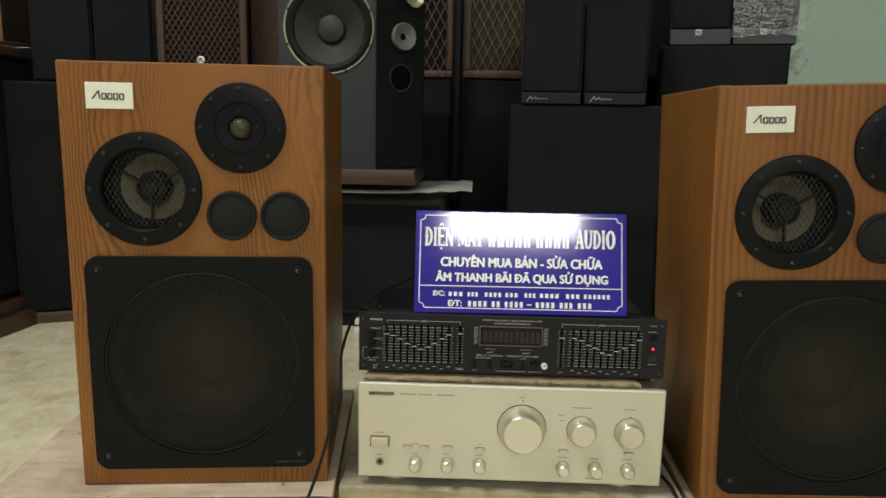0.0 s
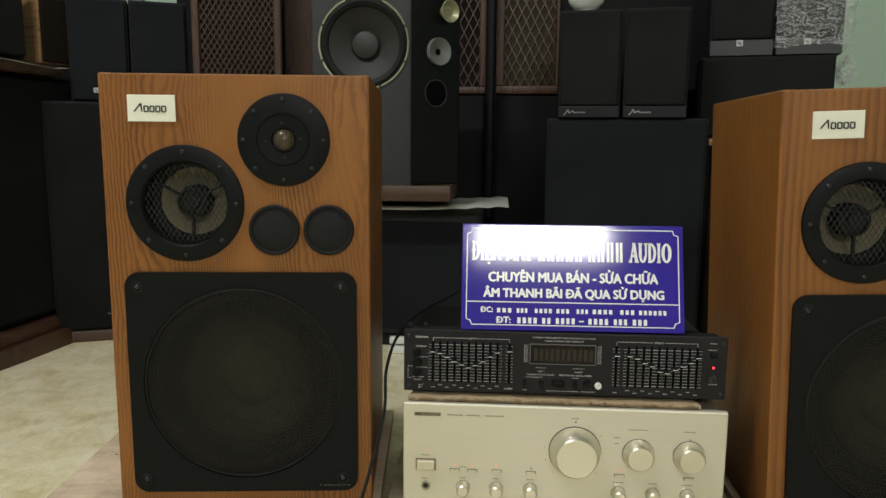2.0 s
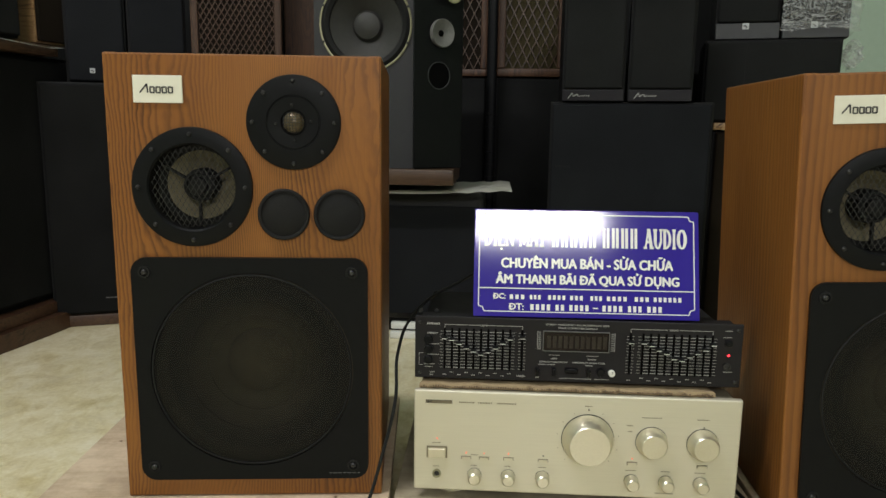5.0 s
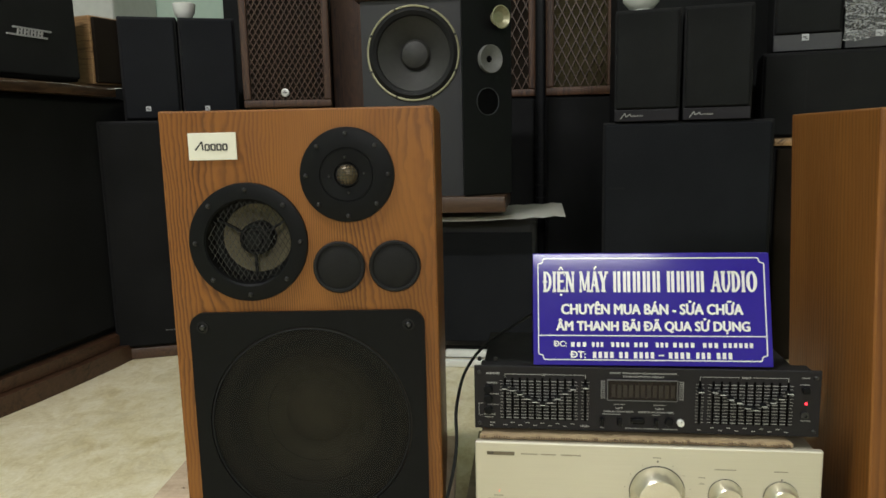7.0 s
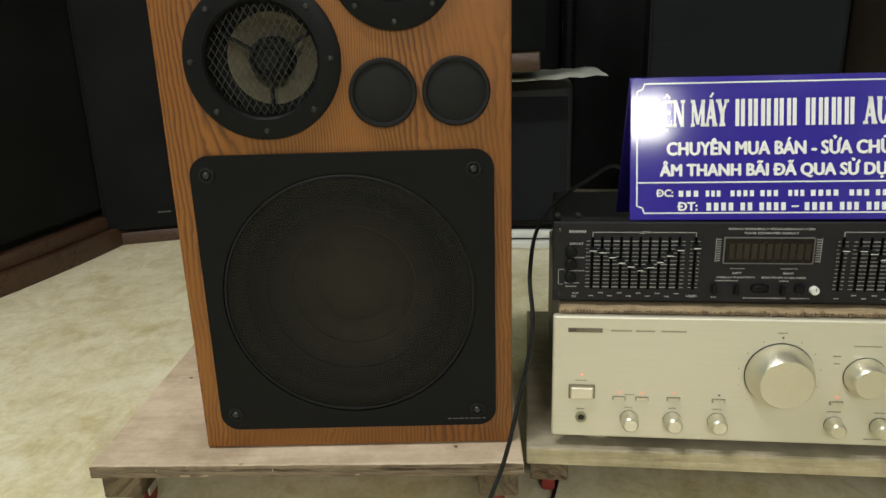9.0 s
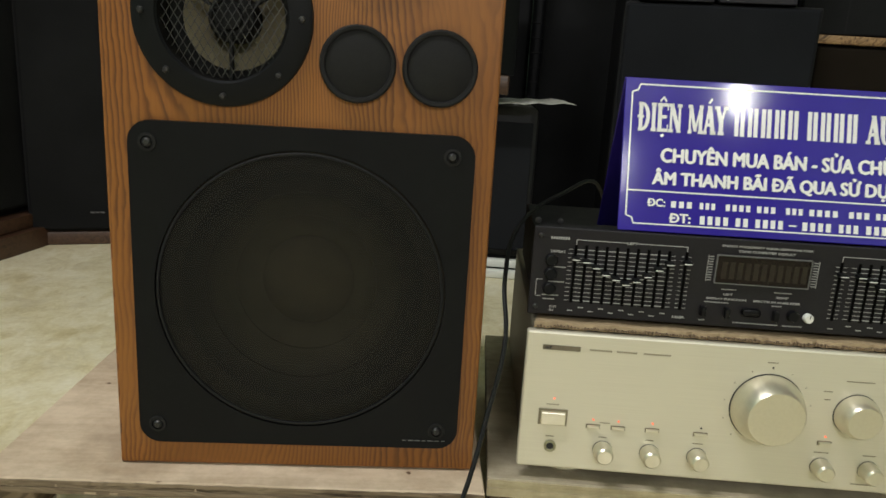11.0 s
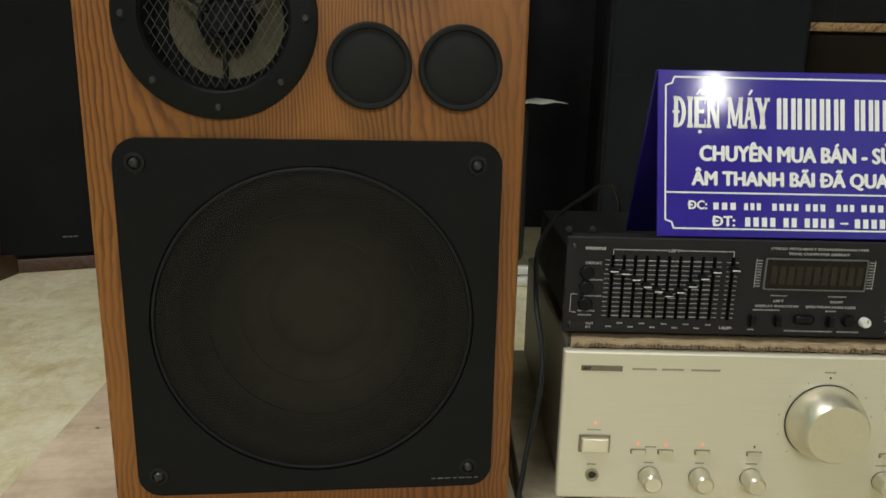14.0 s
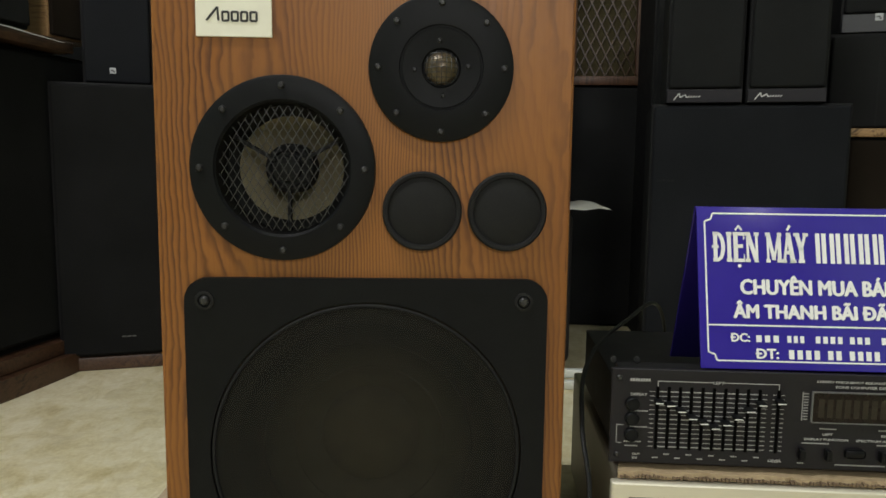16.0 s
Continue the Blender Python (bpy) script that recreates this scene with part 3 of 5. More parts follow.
def wooden_speaker(m, label, veneer):
    sp = thing("wooden_speaker", m, label, "loudspeaker", "pair of wooden speakers")
    # cabinet: shell with a front pierced for the woofer and the midrange
    bm = bmesh.new()
    mid, woof = (-0.069, 0.433), (0.0015, 0.184)
    outer = [(-SW / 2 + 0.003, 0.003), (SW / 2 - 0.003, 0.003), (SW / 2 - 0.003, SH - 0.003), (-SW / 2 + 0.003, SH - 0.003)]
    pierced(outer, [circle(*mid, 0.0575, 48), circle(*woof, 0.139, 64)], 0.0, 0.018, bm)
    part("baffle", bm, veneer, sp, "wavy-grained pine front")
    part("side_panel", box(-SW / 2, -SW / 2 + 0.018, 0.0006, SD, 0, SH, 0.0025), veneer, sp)
    part("side_panel", box(SW / 2 - 0.018, SW / 2, 0.0006, SD, 0, SH, 0.0025), veneer, sp)
    part("top_panel", box(-SW / 2 + 0.001, SW / 2 - 0.001, 0.0006, SD - 0.001, SH - 0.018, SH - 0.0005, 0.0025), veneer, sp)
    part("bottom_panel", box(-SW / 2 + 0.001, SW / 2 - 0.001, 0.0006, SD - 0.001, 0.0005, 0.018, 0.0025), veneer, sp)
    part("back_panel", box(-SW / 2 + 0.01, SW / 2 - 0.01, SD - 0.02, SD - 0.004, 0.01, SH - 0.01), BLACKMATT, sp)

    # maker's badge, with the name as plain strokes
    bx, bz, bw, bh = -0.1075, 0.5575, 0.062, 0.0345
    badge = part("badge", box(bx - bw / 2, bx + bw / 2, -0.0025, -0.0001, bz - bh / 2, bz + bh / 2, 0.0006), BADGE, sp, "cream badge plate")
    s, w = 0.0054, 0.0017
    x0, z0 = bx - 0.019, bz - 0.0045
    marks = [((x0 - 0.003, z0), (x0 + 0.006, z0 + 2 * s)), ((x0 + 0.006, z0 + 2 * s), (x0 + 0.0068, z0))]
    for k in range(4):
        a, top = x0 + 0.0100 + 0.0076 * k, z0 + 1.3 * s
        ring = [(a, z0), (a + 0.005, z0), (a + 0.005, top), (a, top)]
        marks += [(ring[j], ring[(j + 1) % 4]) for j in range(4)]
    part("mark", strokes(marks, w, -0.0025), INK, badge)

    # woofer: frame plate with a round opening, mesh in it, paper cone behind
    gx, gz, gw, gh = 0.002, 0.184, 0.311, 0.313
    rim = [(gx + x, gz + z) for x, z in rounded(gw, gh, 0.02)]
    bm = pierced(rim, [circle(*woof, 0.136, 72)], -0.006, -0.0005)
    grille = part("woofer_grille", bm, BLACK, sp, "black grille frame with rounded corners")
    prof = [(0.1345, -0.0055), (0.1335, -0.0066), (0.1322, -0.0066), (0.1315, -0.004)]
    part("grille_ring", lathe(prof, *woof, 72), BLACKMATT, grille)
    prof = [(0.133, -0.0050), (0.12, -0.0062), (0.08, -0.0080), (0.04, -0.0088), (0, -0.0090)]
    part("mesh", lathe(prof, *woof, 64), MESH, grille, "fine black steel mesh")
    for u, v in ((-0.136, 0.321), (0.1365, 0.321), (-0.136, 0.047), (0.1365, 0.047)):
        collar = part("collar", lathe([(0.0085, -0.0055), (0.008, -0.0075), (0.0056, -0.0078), (0.005, -0.0062)], u, v, 24), RUBBER, grille)
        screw_mesh(collar, u, v, -0.0062, 0.0045)
    part("print", bars([(0.105 + 0.0065 * k, 0.036, 0.0052 if k % 3 else 0.0035, 0.0009) for k in range(7)], -0.006), FAINTINK, grille)
    prof = [(0.1385, 0.005), (0.134, 0.004), (0.126, 0.003), (0.118, 0.005), (0.115, 0.007)]
    woofer = part("woofer", lathe(prof, *woof, 64), CONEDARK, sp, "dark cloth woofer surround")
    # the soft glow behind the mesh is painted into the cone's colour
    part("cone", lathe([(0.115, 0.007), (0.095, 0.020), (0.0935, 0.0195), (0.082, 0.027)], *woof, 64), GLOWCONE, woofer, "dark cone edge of the painted glow")
    part("cone", lathe([(0.082, 0.027), (0.07, 0.034), (0.0685, 0.0335), (0.045, 0.048)], *woof, 64), GLOWCONE, woofer, "brown paper cone")
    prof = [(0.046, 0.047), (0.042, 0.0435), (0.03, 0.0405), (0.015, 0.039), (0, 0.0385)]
    part("dust_cap", lathe(prof, *woof, 48), GLOWCONE, woofer)

    # midrange under an expanded-metal guard
    prof = [(0.0555, 0.022), (0.0555, -0.0035), (0.0575, -0.006), (0.074, -0.006), (0.0772, -0.0045), (0.0778, -0.0004)]
    midr = part("midrange", lathe(prof, *mid, 72), BLACK, sp, "black round midrange flange")
    for k in range(8):
        a = radians(45 * k)
        screw_mesh(midr, mid[0] + 0.0685 * math.cos(a), mid[1] + 0.0685 * math.sin(a), -0.006, 0.0032)
    prof = [(0.0565, 0.021), (0.0555, 0.034), (0.053, 0.037), (0.049, 0.039), (0.0465, 0.043)]
    part("surround", lathe(prof, *mid, 48), RUBBER, midr)
    prof = [(0.047, 0.0425), (0.032, 0.053), (0.016, 0.063)]
    part("cone", lathe(prof, *mid, 48), CONEBEIGE, midr, "pale beige paper cone")
    prof = [(0.0225, 0.060), (0.022, 0.034), (0.0205, 0.028), (0.0165, 0.0255), (0.0150, 0.029), (0.0115, 0.029), (0.0105, 0.023), (0.006, 0.0215), (0, 0.021)]
    hub = part("hub", lathe(prof, *mid, 36), BLACKMATT, midr)
    for a in (270, 150, 30):
        bm = box(-0.0017, 0.0017, 0.026, 0.033, 0.013, 0.0553, 0.0008)
        bmesh.ops.rotate(bm, verts=bm.verts, cent=(0, 0, 0), matrix=Matrix.Rotation(radians(90 - a), 3, "Y"))
        bmesh.ops.translate(bm, verts=bm.verts, vec=(mid[0], 0, mid[1]))
        part("spoke", bm, BLACKMATT, midr)
    bm = guard_mesh(0.0553, 0.0072, 0.0118, 0.00045, 0.003)
    bmesh.ops.translate(bm, verts=bm.verts, vec=(mid[0], 0.0045, mid[1]))
    part("guard", bm, STEEL, midr, "diamond-mesh steel guard")

    # tweeter with a small bronze dome
    tw = (0.0632, 0.5178)
    prof = [(0.0128, -0.0012), (0.0150, -0.0012), (0.0165, -0.004), (0.0325, -0.0052), (0.0332, -0.0044), (0.0345, -0.0044), (0.0352, -0.0058), (0.0575, -0.0058), (0.0603, -0.0045), (0.0608, -0.0004)]
    twee = part("tweeter", lathe(prof, *tw, 72), BLACK, sp, "black round tweeter plate")
    for k in range(8):
        a = radians(45 * k)
        screw_mesh(twee, tw[0] + 0.0525 * math.cos(a), tw[1] + 0.0525 * math.sin(a), -0.0058, 0.0030)
    for k in range(4):
        a = radians(90 * k + 4)
        screw_mesh(twee, tw[0] + 0.0225 * math.cos(a), tw[1] + 0.0225 * math.sin(a), -0.0045, 0.0020)
    part("dome", lathe([(0.0135, -0.002), (0.0118, -0.0060), (0.008, -0.0087), (0.004, -0.0102), (0, -0.0106)], *tw, 32), DOME, twee, "bronze mesh dome")
    bm = bmesh.new()
    for k in range(-3, 4):
        for axis in (0, 1):
            run = []
            for j in range(-10, 11):
                p, q = k * 0.004, j * 0.00155
                if p * p + q * q < 0.0152 ** 2:
                    u, v = (p, q) if axis else (q, p)
                    rr = (p * p + q * q) / 0.0158 ** 2
                    run.append(Vector((tw[0] + u, -0.0125 + 0.0095 * rr, tw[1] + v)))
            for a, b in zip(run, run[1:]):
                side = Vector((0.0003, 0, 0.0003))
                vs = [bm.verts.new(p) for p in (a - side, a + side, b + side, b - side)]
                bm.faces.new(vs)
    part("wire", bm, STEEL, twee)

    # two small cloth-faced units
    for u in (0.0482, 0.1208):
        prof = [(0.0338, -0.0004), (0.0338, -0.0055), (0.0322, -0.0072), (0.0295, -0.0068), (0.0285, -0.0045)]
        ring = part("super_tweeter", lathe(prof, u, 0.3985, 48), BLACKMATT, sp, "small round black unit with cloth face")
        part("face", lathe([(0.0287, -0.0045), (0.02, -0.0068), (0.01, -0.0078), (0, -0.008)], u, 0.3985, 40), BLACKMATT, ring)
    return sp


left = wooden_speaker(pose(-0.45, 1.078, 0.099, 0, 0, 6.5), "orange-brown pine veneer floor speaker standing on a plywood dolly", VENEER)
right = wooden_speaker(pose(0.447, 1.0894, 0.0883, 0, -2.04, -1.45), "orange-brown pine veneer speaker on a dolly beside the amplifier", VENEERSTRAIGHT)


# ---- wooden dollies on casters ----
def dolly(m, w, d, top_z, top_mat, label, ply=0.016, timber=0.036, edge_mat=None):
    """Origin at the front left corner on the floor; x to the right, y to the back."""
    do = thing("dolly", m, label, "dolly", "dollies under the speakers")
    bm = bmesh.new()
    add_box(bm, 0, w, 0, d, top_z - ply, top_z, 0.0012, 1)
    # splintered front edge
    bmesh.ops.subdivide_edges(bm, edges=[e for e in bm.edges if abs(e.verts[0].co.x - e.verts[1].co.x) > 0.2], cuts=60)
    for v in bm.verts:
        if v.co.y < 0.01:
            v.co.y += 0.0022 * abs(noise.noise(Vector((v.co.x * 45, v.co.z * 90, w))))
            v.co.z += 0.0008 * noise.noise(Vector((v.co.x * 25, 2.0, w))) * (v.co.z < top_z - 0.002)
    part("board", bm, top_mat, do, "worn plywood top")
    if ply > 0.01:
        # the layers of the sawn edge
        n = 4
        for k in range(n):
            z = top_z - ply + 0.0004 + (ply - 0.0016) * k / n
            out = 0.0012 if k % 2 else 0.0004
            bm = box(0.0006, w - 0.0006, -out, 0.006, z, z + (ply - 0.0016) / n - 0.0003)
            bmesh.ops.subdivide_edges(bm, edges=[e for e in bm.edges if abs(e.verts[0].co.x - e.verts[1].co.x) > 0.2], cuts=70)
            for v in bm.verts:
                if v.co.y < 0.003:
                    v.co.y += 0.0012 * abs(noise.noise(Vector((v.co.x * 60, k * 3.1, w))))
            part("ply_layer", bm, edge_mat or PLYEDGE, do, "weathered plywood edge")
    for x in (0.004, w - 0.05):
        part("timber", box(x, x + 0.045, 0.012, d - 0.004, top_z - ply - timber, top_z - ply - 0.0003, 0.003), OLDTIMBER, do, "old weathered batten under the board")
    low = top_z - ply - timber
    for x in (0.027, w - 0.027):
        for y in (0.06, d - 0.05):
            ca = part("caster", box(x - 0.017, x + 0.017, y - 0.017, y + 0.017, low - 0.004, low - 0.0003, 0.001), SILVER, do)
            bm = bmesh.new()
            for s in (-1, 1):
                add_box(bm, x + s * 0.011 - 0.001, x + s * 0.011 + 0.001, y - 0.011, y + 0.011, low - 0.022, low - 0.004)
            part("fork", bm, SILVER, ca)
            r = (low - 0.006) / 2
            bm = lathe([(0, -0.008), (r * 0.9, -0.008), (r, -0.005), (r, 0.005), (r * 0.9, 0.008), (0, 0.008)], 0, 0, 24)
            bmesh.ops.rotate(bm, verts=bm.verts, cent=(0, 0, 0), matrix=Matrix.Rotation(radians(90), 3, "Z"))
            bmesh.ops.translate(bm, verts=bm.verts, vec=(x, y, r))
            part("wheel", bm, REDWHEEL, ca, "red caster wheel")
    return do


dolly(pose(-0.746, 1.014, 0, 0, 0, 5.2), 0.487, 0.42, 0.0985, PLY, "worn pinkish plywood dolly with pine battens and casters")
dolly(pose(-0.2585, 1.0965, 0, 0, 0, 0.5), 0.508, 0.42, 0.0935, GREYPLY, "grey worn wooden dolly under the amplifier", 0.021, 0.030, CREAMEDGE)
dolly(pose(0.262, 1.05, 0, 0, 0, -1.0), 0.46, 0.40, 0.0815, PLY, "worn plywood dolly under the second speaker", 0.014, 0.03)

# ---- amplifier ----
AW, AH, AD = 0.446, 0.147, 0.36
amp = thing("amplifier", pose(-0.0073, 1.1034, 0.094, 0, 0, 0.5), "champagne silver stereo amplifier with large round knobs", "amplifier")
F = 0.014
# shade beside the case is put into its paint as a darker beige
part("case", box(-AW / 2 + 0.006, AW / 2 - 0.006, 0.0105, AD, F + 0.002, F + AH - 0.003, 0.003), speckled("shaded_beige_paint", (0.17, 0.155, 0.115), (0.22, 0.20, 0.15), 200, 0.5), amp)
face = part("front_panel", box(-AW / 2, AW / 2, 0, 0.010, F, F + AH, 0.0022, 3), ALU, amp, "brushed champagne aluminium front")
for x in (-0.17, 0.17):
    for y in (0.04, AD - 0.05):
        bm = lathe([(0, 0), (0.021, 0), (0.023, 0.003), (0.021, 0.0155), (0, 0.0155)], 0, 0, 24)
        bmesh.ops.rotate(bm, verts=bm.verts, cent=(0, 0, 0), matrix=Matrix.Rotation(radians(90), 3, "X"))
        bmesh.ops.translate(bm, verts=bm.verts, vec=(x, y, 0.0))
        part("foot", bm, KNOBALU, amp)


def knob(parent, u, v, r, length, taper=0.9, label=""):
    groove = part("groove", lathe([(r * 1.025, -0.0002), (r * 1.025, -0.0007), (r * 0.9, -0.0007)], u, v, 40), INK, parent)
    prof = [(r, -0.0008), (r * 1.0, -length * 0.18), (r * (0.6 + 0.4 * taper), -length * 0.55), (r * taper, -length + 0.0022), (r * taper - 0.0018, -length), (0, -length + 0.0002)]
    k = part("knob", lathe(prof, u, v, 56), KNOBALU, parent, label)
    return k


big = knob(face, 0.0172, F + 0.0840, 0.0352, 0.027, 0.81, "large champagne volume knob")
for u, v in ((0.104, 0.0835), (0.173, 0.083)):
    knob(face, u, F + v, 0.0212, 0.020, 0.84)
for u in (-0.1375, -0.0905, -0.043, 0.0795, 0.1265, 0.1735):
    knob(face, u, F + 0.025, 0.0096, 0.017, 0.92)
well = part("power_well", box(-0.1905 - 0.0145, -0.1905 + 0.0145, -0.0012, -0.0002, F + 0.057 - 0.0088, F + 0.057 + 0.0088, 0.0004), FACEINK, face)
part("power_button", box(-0.1905 - 0.0125, -0.1905 + 0.0125, -0.006, -0.0008, F + 0.057 - 0.007, F + 0.057 + 0.007, 0.0012), KNOBALU, well)
jack = part("jack", lathe([(0.0062, -0.0002), (0.0062, -0.002), (0.0045, -0.0024), (0.0036, -0.001), (0.0034, 0.004)], -0.1905, F + 0.025, 28), GOLD, face)
part("socket", lathe([(0.0036, -0.0009), (0, -0.0008)], -0.1905, F + 0.025, 20), INK, jack)
for u, v in ((-0.1495, 0.05), (-0.1245, 0.05), (-0.0905, 0.0505), (-0.0425, 0.05), (0.0795, 0.051), (0.1745, 0.05)):
    slot = part("button_slot", bars([(u, F + v, 0.0142, 0.0046)], -0.0002, 0.0005), FACEINK, face)
    part("button", box(u - 0.0062, u + 0.0062, -0.003, -0.0005, F + v - 0.0016, F + v + 0.0016, 0.0005), KNOBALU, slot)
for u, v in ((-0.1905, 0.077), (-0.1495, 0.0572), (-0.1245, 0.0572), (-0.0905, 0.0577), (0.0795, 0.058)):
    part("lamp", lathe([(0.0010, -0.0002), (0.0009, -0.001), (0, -0.0012)], u, F + v, 12), LEDDIM, face, "small lit orange lamp")
part("dot", lathe([(0.0011, -0.0002), (0, -0.0006)], -0.0425, F + 0.0567, 12), INK, face)
part("dot", lathe([(0.0011, -0.0002), (0, -0.0006)], 0.0175, F + 0.1265, 12), INK, face)
part("dot", lathe([(0.0010, -0.0002), (0, -0.0006)], 0.1735, F + 0.1065, 12), INK, face)
nameplate = part("nameplate", box(-0.207, -0.170, -0.0007, -0.0001, F + 0.1285, F + 0.1335), speckled("bronze_plate", (0.16, 0.14, 0.10), (0.22, 0.19, 0.14), 200, 0.35, 0.5), face)
part("mark", strokes([((-0.205, F + 0.1296), (-0.2025, F + 0.1326)), ((-0.2035, F + 0.1296), (-0.199, F + 0.1326)), ((-0.2, F + 0.1296), (-0.1985, F + 0.1326))], 0.0008, -0.0007), INK, nameplate)
rects = [(-0.160 + 0.0022 * k, F + 0.131, 0.0015, 0.0018) for k in range(36) if k not in (10, 11, 21, 22, 23)]
for u, v, n in ((0.104, 0.118, 13), (0.173, 0.1175, 8), (0.0175, 0.1315, 5), (0.075, 0.106, 4), (0.0755, 0.0975, 3), (-0.1905, 0.0705, 6), (-0.1905, 0.0355, 4), (-0.1375, 0.0385, 4), (-0.0905, 0.039, 4), (-0.0425, 0.0395, 5),
                (0.0795, 0.0405, 7), (0.1265, 0.0405, 6), (0.1735, 0.0405, 7), (0.1265, 0.0085, 12), (-0.137, 0.0545, 5)):
    rects += [(u + (k - n / 2) * 0.0021, F + v, 0.0015, 0.0012) for k in range(n)]
for k in range(11):
    a = radians(225 - 27 * k)
    rects.append((0.0175 + 0.0425 * math.cos(a), F + 0.083 + 0.0425 * math.sin(a), 0.0010, 0.0010))
tagged(part("print", bars(rects, 0.0, 0.0003), FACEINK, face), kind="stuff")

# ---- torn cardboard between the two units ----
random.seed(4)
bm = bmesh.new()
n = 60
rows = []
for i in range(n + 1):
    x = -0.213 + 0.404 * i / n
    front = -0.012 + random.uniform(-0.0025, 0.0025)
    sag = 0.0006 * math.sin(i * 0.7)
    rows.append([bm.verts.new(p) for p in ((x, front, 0.0002), (x, front - 0.0015 * random.random(), 0.003), (x, front + 0.0005, 0.0064 + sag), (x * 0.78, 0.20, 0.0064), (x * 0.78, 0.20, 0.0002))])
for a, b in zip(rows, rows[1:]):
    for k in range(5):
        bm.faces.new((a[k], a[(k + 1) % 5], b[(k + 1) % 5], b[k]))
bm.faces.new(rows[0]), bm.faces.new(rows[-1])
bmesh.ops.recalc_face_normals(bm, faces=bm.faces)
card = part("cardboard_sheet", bm, CARD)
card.matrix_world = pose(-0.011, 1.124, 0.2555, 0, 0, 0.5)
tagged(card, "torn brown corrugated cardboard lying on the amplifier", "cardboard")
bm = bmesh.new()
for i in range(120):
    x = -0.211 + 0.4 * i / 120
    h = 0.0006 + 0.0016 * random.random()
    add_box(bm, x, x + 0.0021, -0.0165 + random.uniform(-0.001, 0.0012), -0.010, 0.0012 + 0.001 * random.random(), 0.0012 + h + 0.001)
part("torn_edge", bm, CARDDARK, card, "torn fluted card edge")

# ---- graphic equalizer ----
SLOT = speckled("slider_slot", (0.002, 0.002, 0.002), (0.003, 0.003, 0.003), 300, 0.9, bumpy=0.0, spec=0.05)
EW, EH, ED = 0.445, 0.089, 0.24
eq = thing("equalizer", pose(-0.0088, 1.1185, 0.2635, 0, 0, 0.55), "black graphic equalizer with two banks of sliders", "equalizer")
E = 0.004
bm = box(-EW / 2 + 0.008, EW / 2 - 0.008, 0.0045, 0.034, E + 0.001, E + EH - 0.003, 0.0015)
add_box(bm, -EW / 2 + 0.008, EW / 2 - 0.008, 0.0335, ED, E + 0.001, E + EH - 0.020, 0.0015)
part("case", bm, BLACKMATT, eq, "black steel case, lower behind the front rim")
panel = part("front_panel", box(-EW / 2, EW / 2, 0, 0.004, E, E + EH, 0.0012), CHARCOAL, eq, "charcoal front panel with grey print")
for x in (-0.18, 0.18):
    for y in (0.03, ED - 0.03):
        part("foot", box(x - 0.01, x + 0.01, y - 0.01, y + 0.01, -0.0009, E + 0.0008, 0.001), RUBBER, eq)


def bank(u_slots, heights, side):
    """One channel: slots, scale lines and slider caps."""
    bk = []
    for u in u_slots:
        s = part("slot", bars([(u, E + 0.0435, 0.0027, 0.0585)], 0, 0.0004), SLOT, panel)
        bk.append(s)
    lines = []
    us = list(u_slots)
    main = us[:10] if side < 0 else us[1:]
    lone = us[10] if side < 0 else us[0]
    for j in range(13):
        v = E + 0.0165 + 0.0043 * j
        for a, b in zip(main, main[1:]):
            lines.append(((a + b) / 2, v, (b - a) - 0.0034, 0.00055 if j % 6 else 0.0009))
        lines.append((main[0] - 0.0047, v, 0.0042, 0.0005)), lines.append((main[-1] + 0.0044, v, 0.0042, 0.0005))
        lines.append((lone - 0.0036, v, 0.003, 0.0005)), lines.append((lone + 0.0036, v, 0.003, 0.0005))
    part("scale", bars(lines, 0, 0.0003), GREYINK, panel, "pale grey scale lines")
    for s, u, h in zip(bk, u_slots, heights):
        v = E + 0.0165 + 0.0516 * h
        cap = part("slider", box(u - 0.0038, u + 0.0038, -0.0095, -0.0005, v - 0.0014, v + 0.0020, 0.0006), BLACK, s)
        part("line", bars([(u, v, 0.0070, 0.0008)], -0.0095, 0.0002), WHITE, cap)


LU = [-0.181 + 0.01 * k for k in range(10)] + [-0.0745]
RU = [0.0725] + [0.0895 + 0.01027 * k for k in range(10)]
bank(LU, [0.84, 0.80, 0.70, 0.58, 0.50, 0.42, 0.49, 0.60, 0.74, 0.86, 0.90], -1)
bank(RU, [0.86, 0.86, 0.80, 0.68, 0.60, 0.46, 0.42, 0.52, 0.62, 0.72, 0.86], 1)
disp = part("display", box(-0.0455, 0.0435, -0.0022, 0, E + 0.045, E + 0.0725, 0.0006), DISPLAY, panel, "smoked red-brown display window")
win = pierced([(x - 0.001, z + E + 0.0588) for x, z in rounded(0.0905, 0.0288, 0.0008, 1)], [[(x - 0.001, z + E + 0.0588) for x, z in rounded(0.0885, 0.0268, 0.0006, 1)]], -0.0028, -0.0002)
part("frame", win, FAINTINK, disp)
UNLIT = (speckled("unlit_segments", (0.0118, 0.0069, 0.0052), (0.0145, 0.0082, 0.0063), 200, 0.2))
for k in range(11):
    part("segment", bars([(-0.038 + 0.0076 * k, E + 0.0580, 0.005, 0.017)], -0.0022, 0.0002), UNLIT, disp)
rects = []
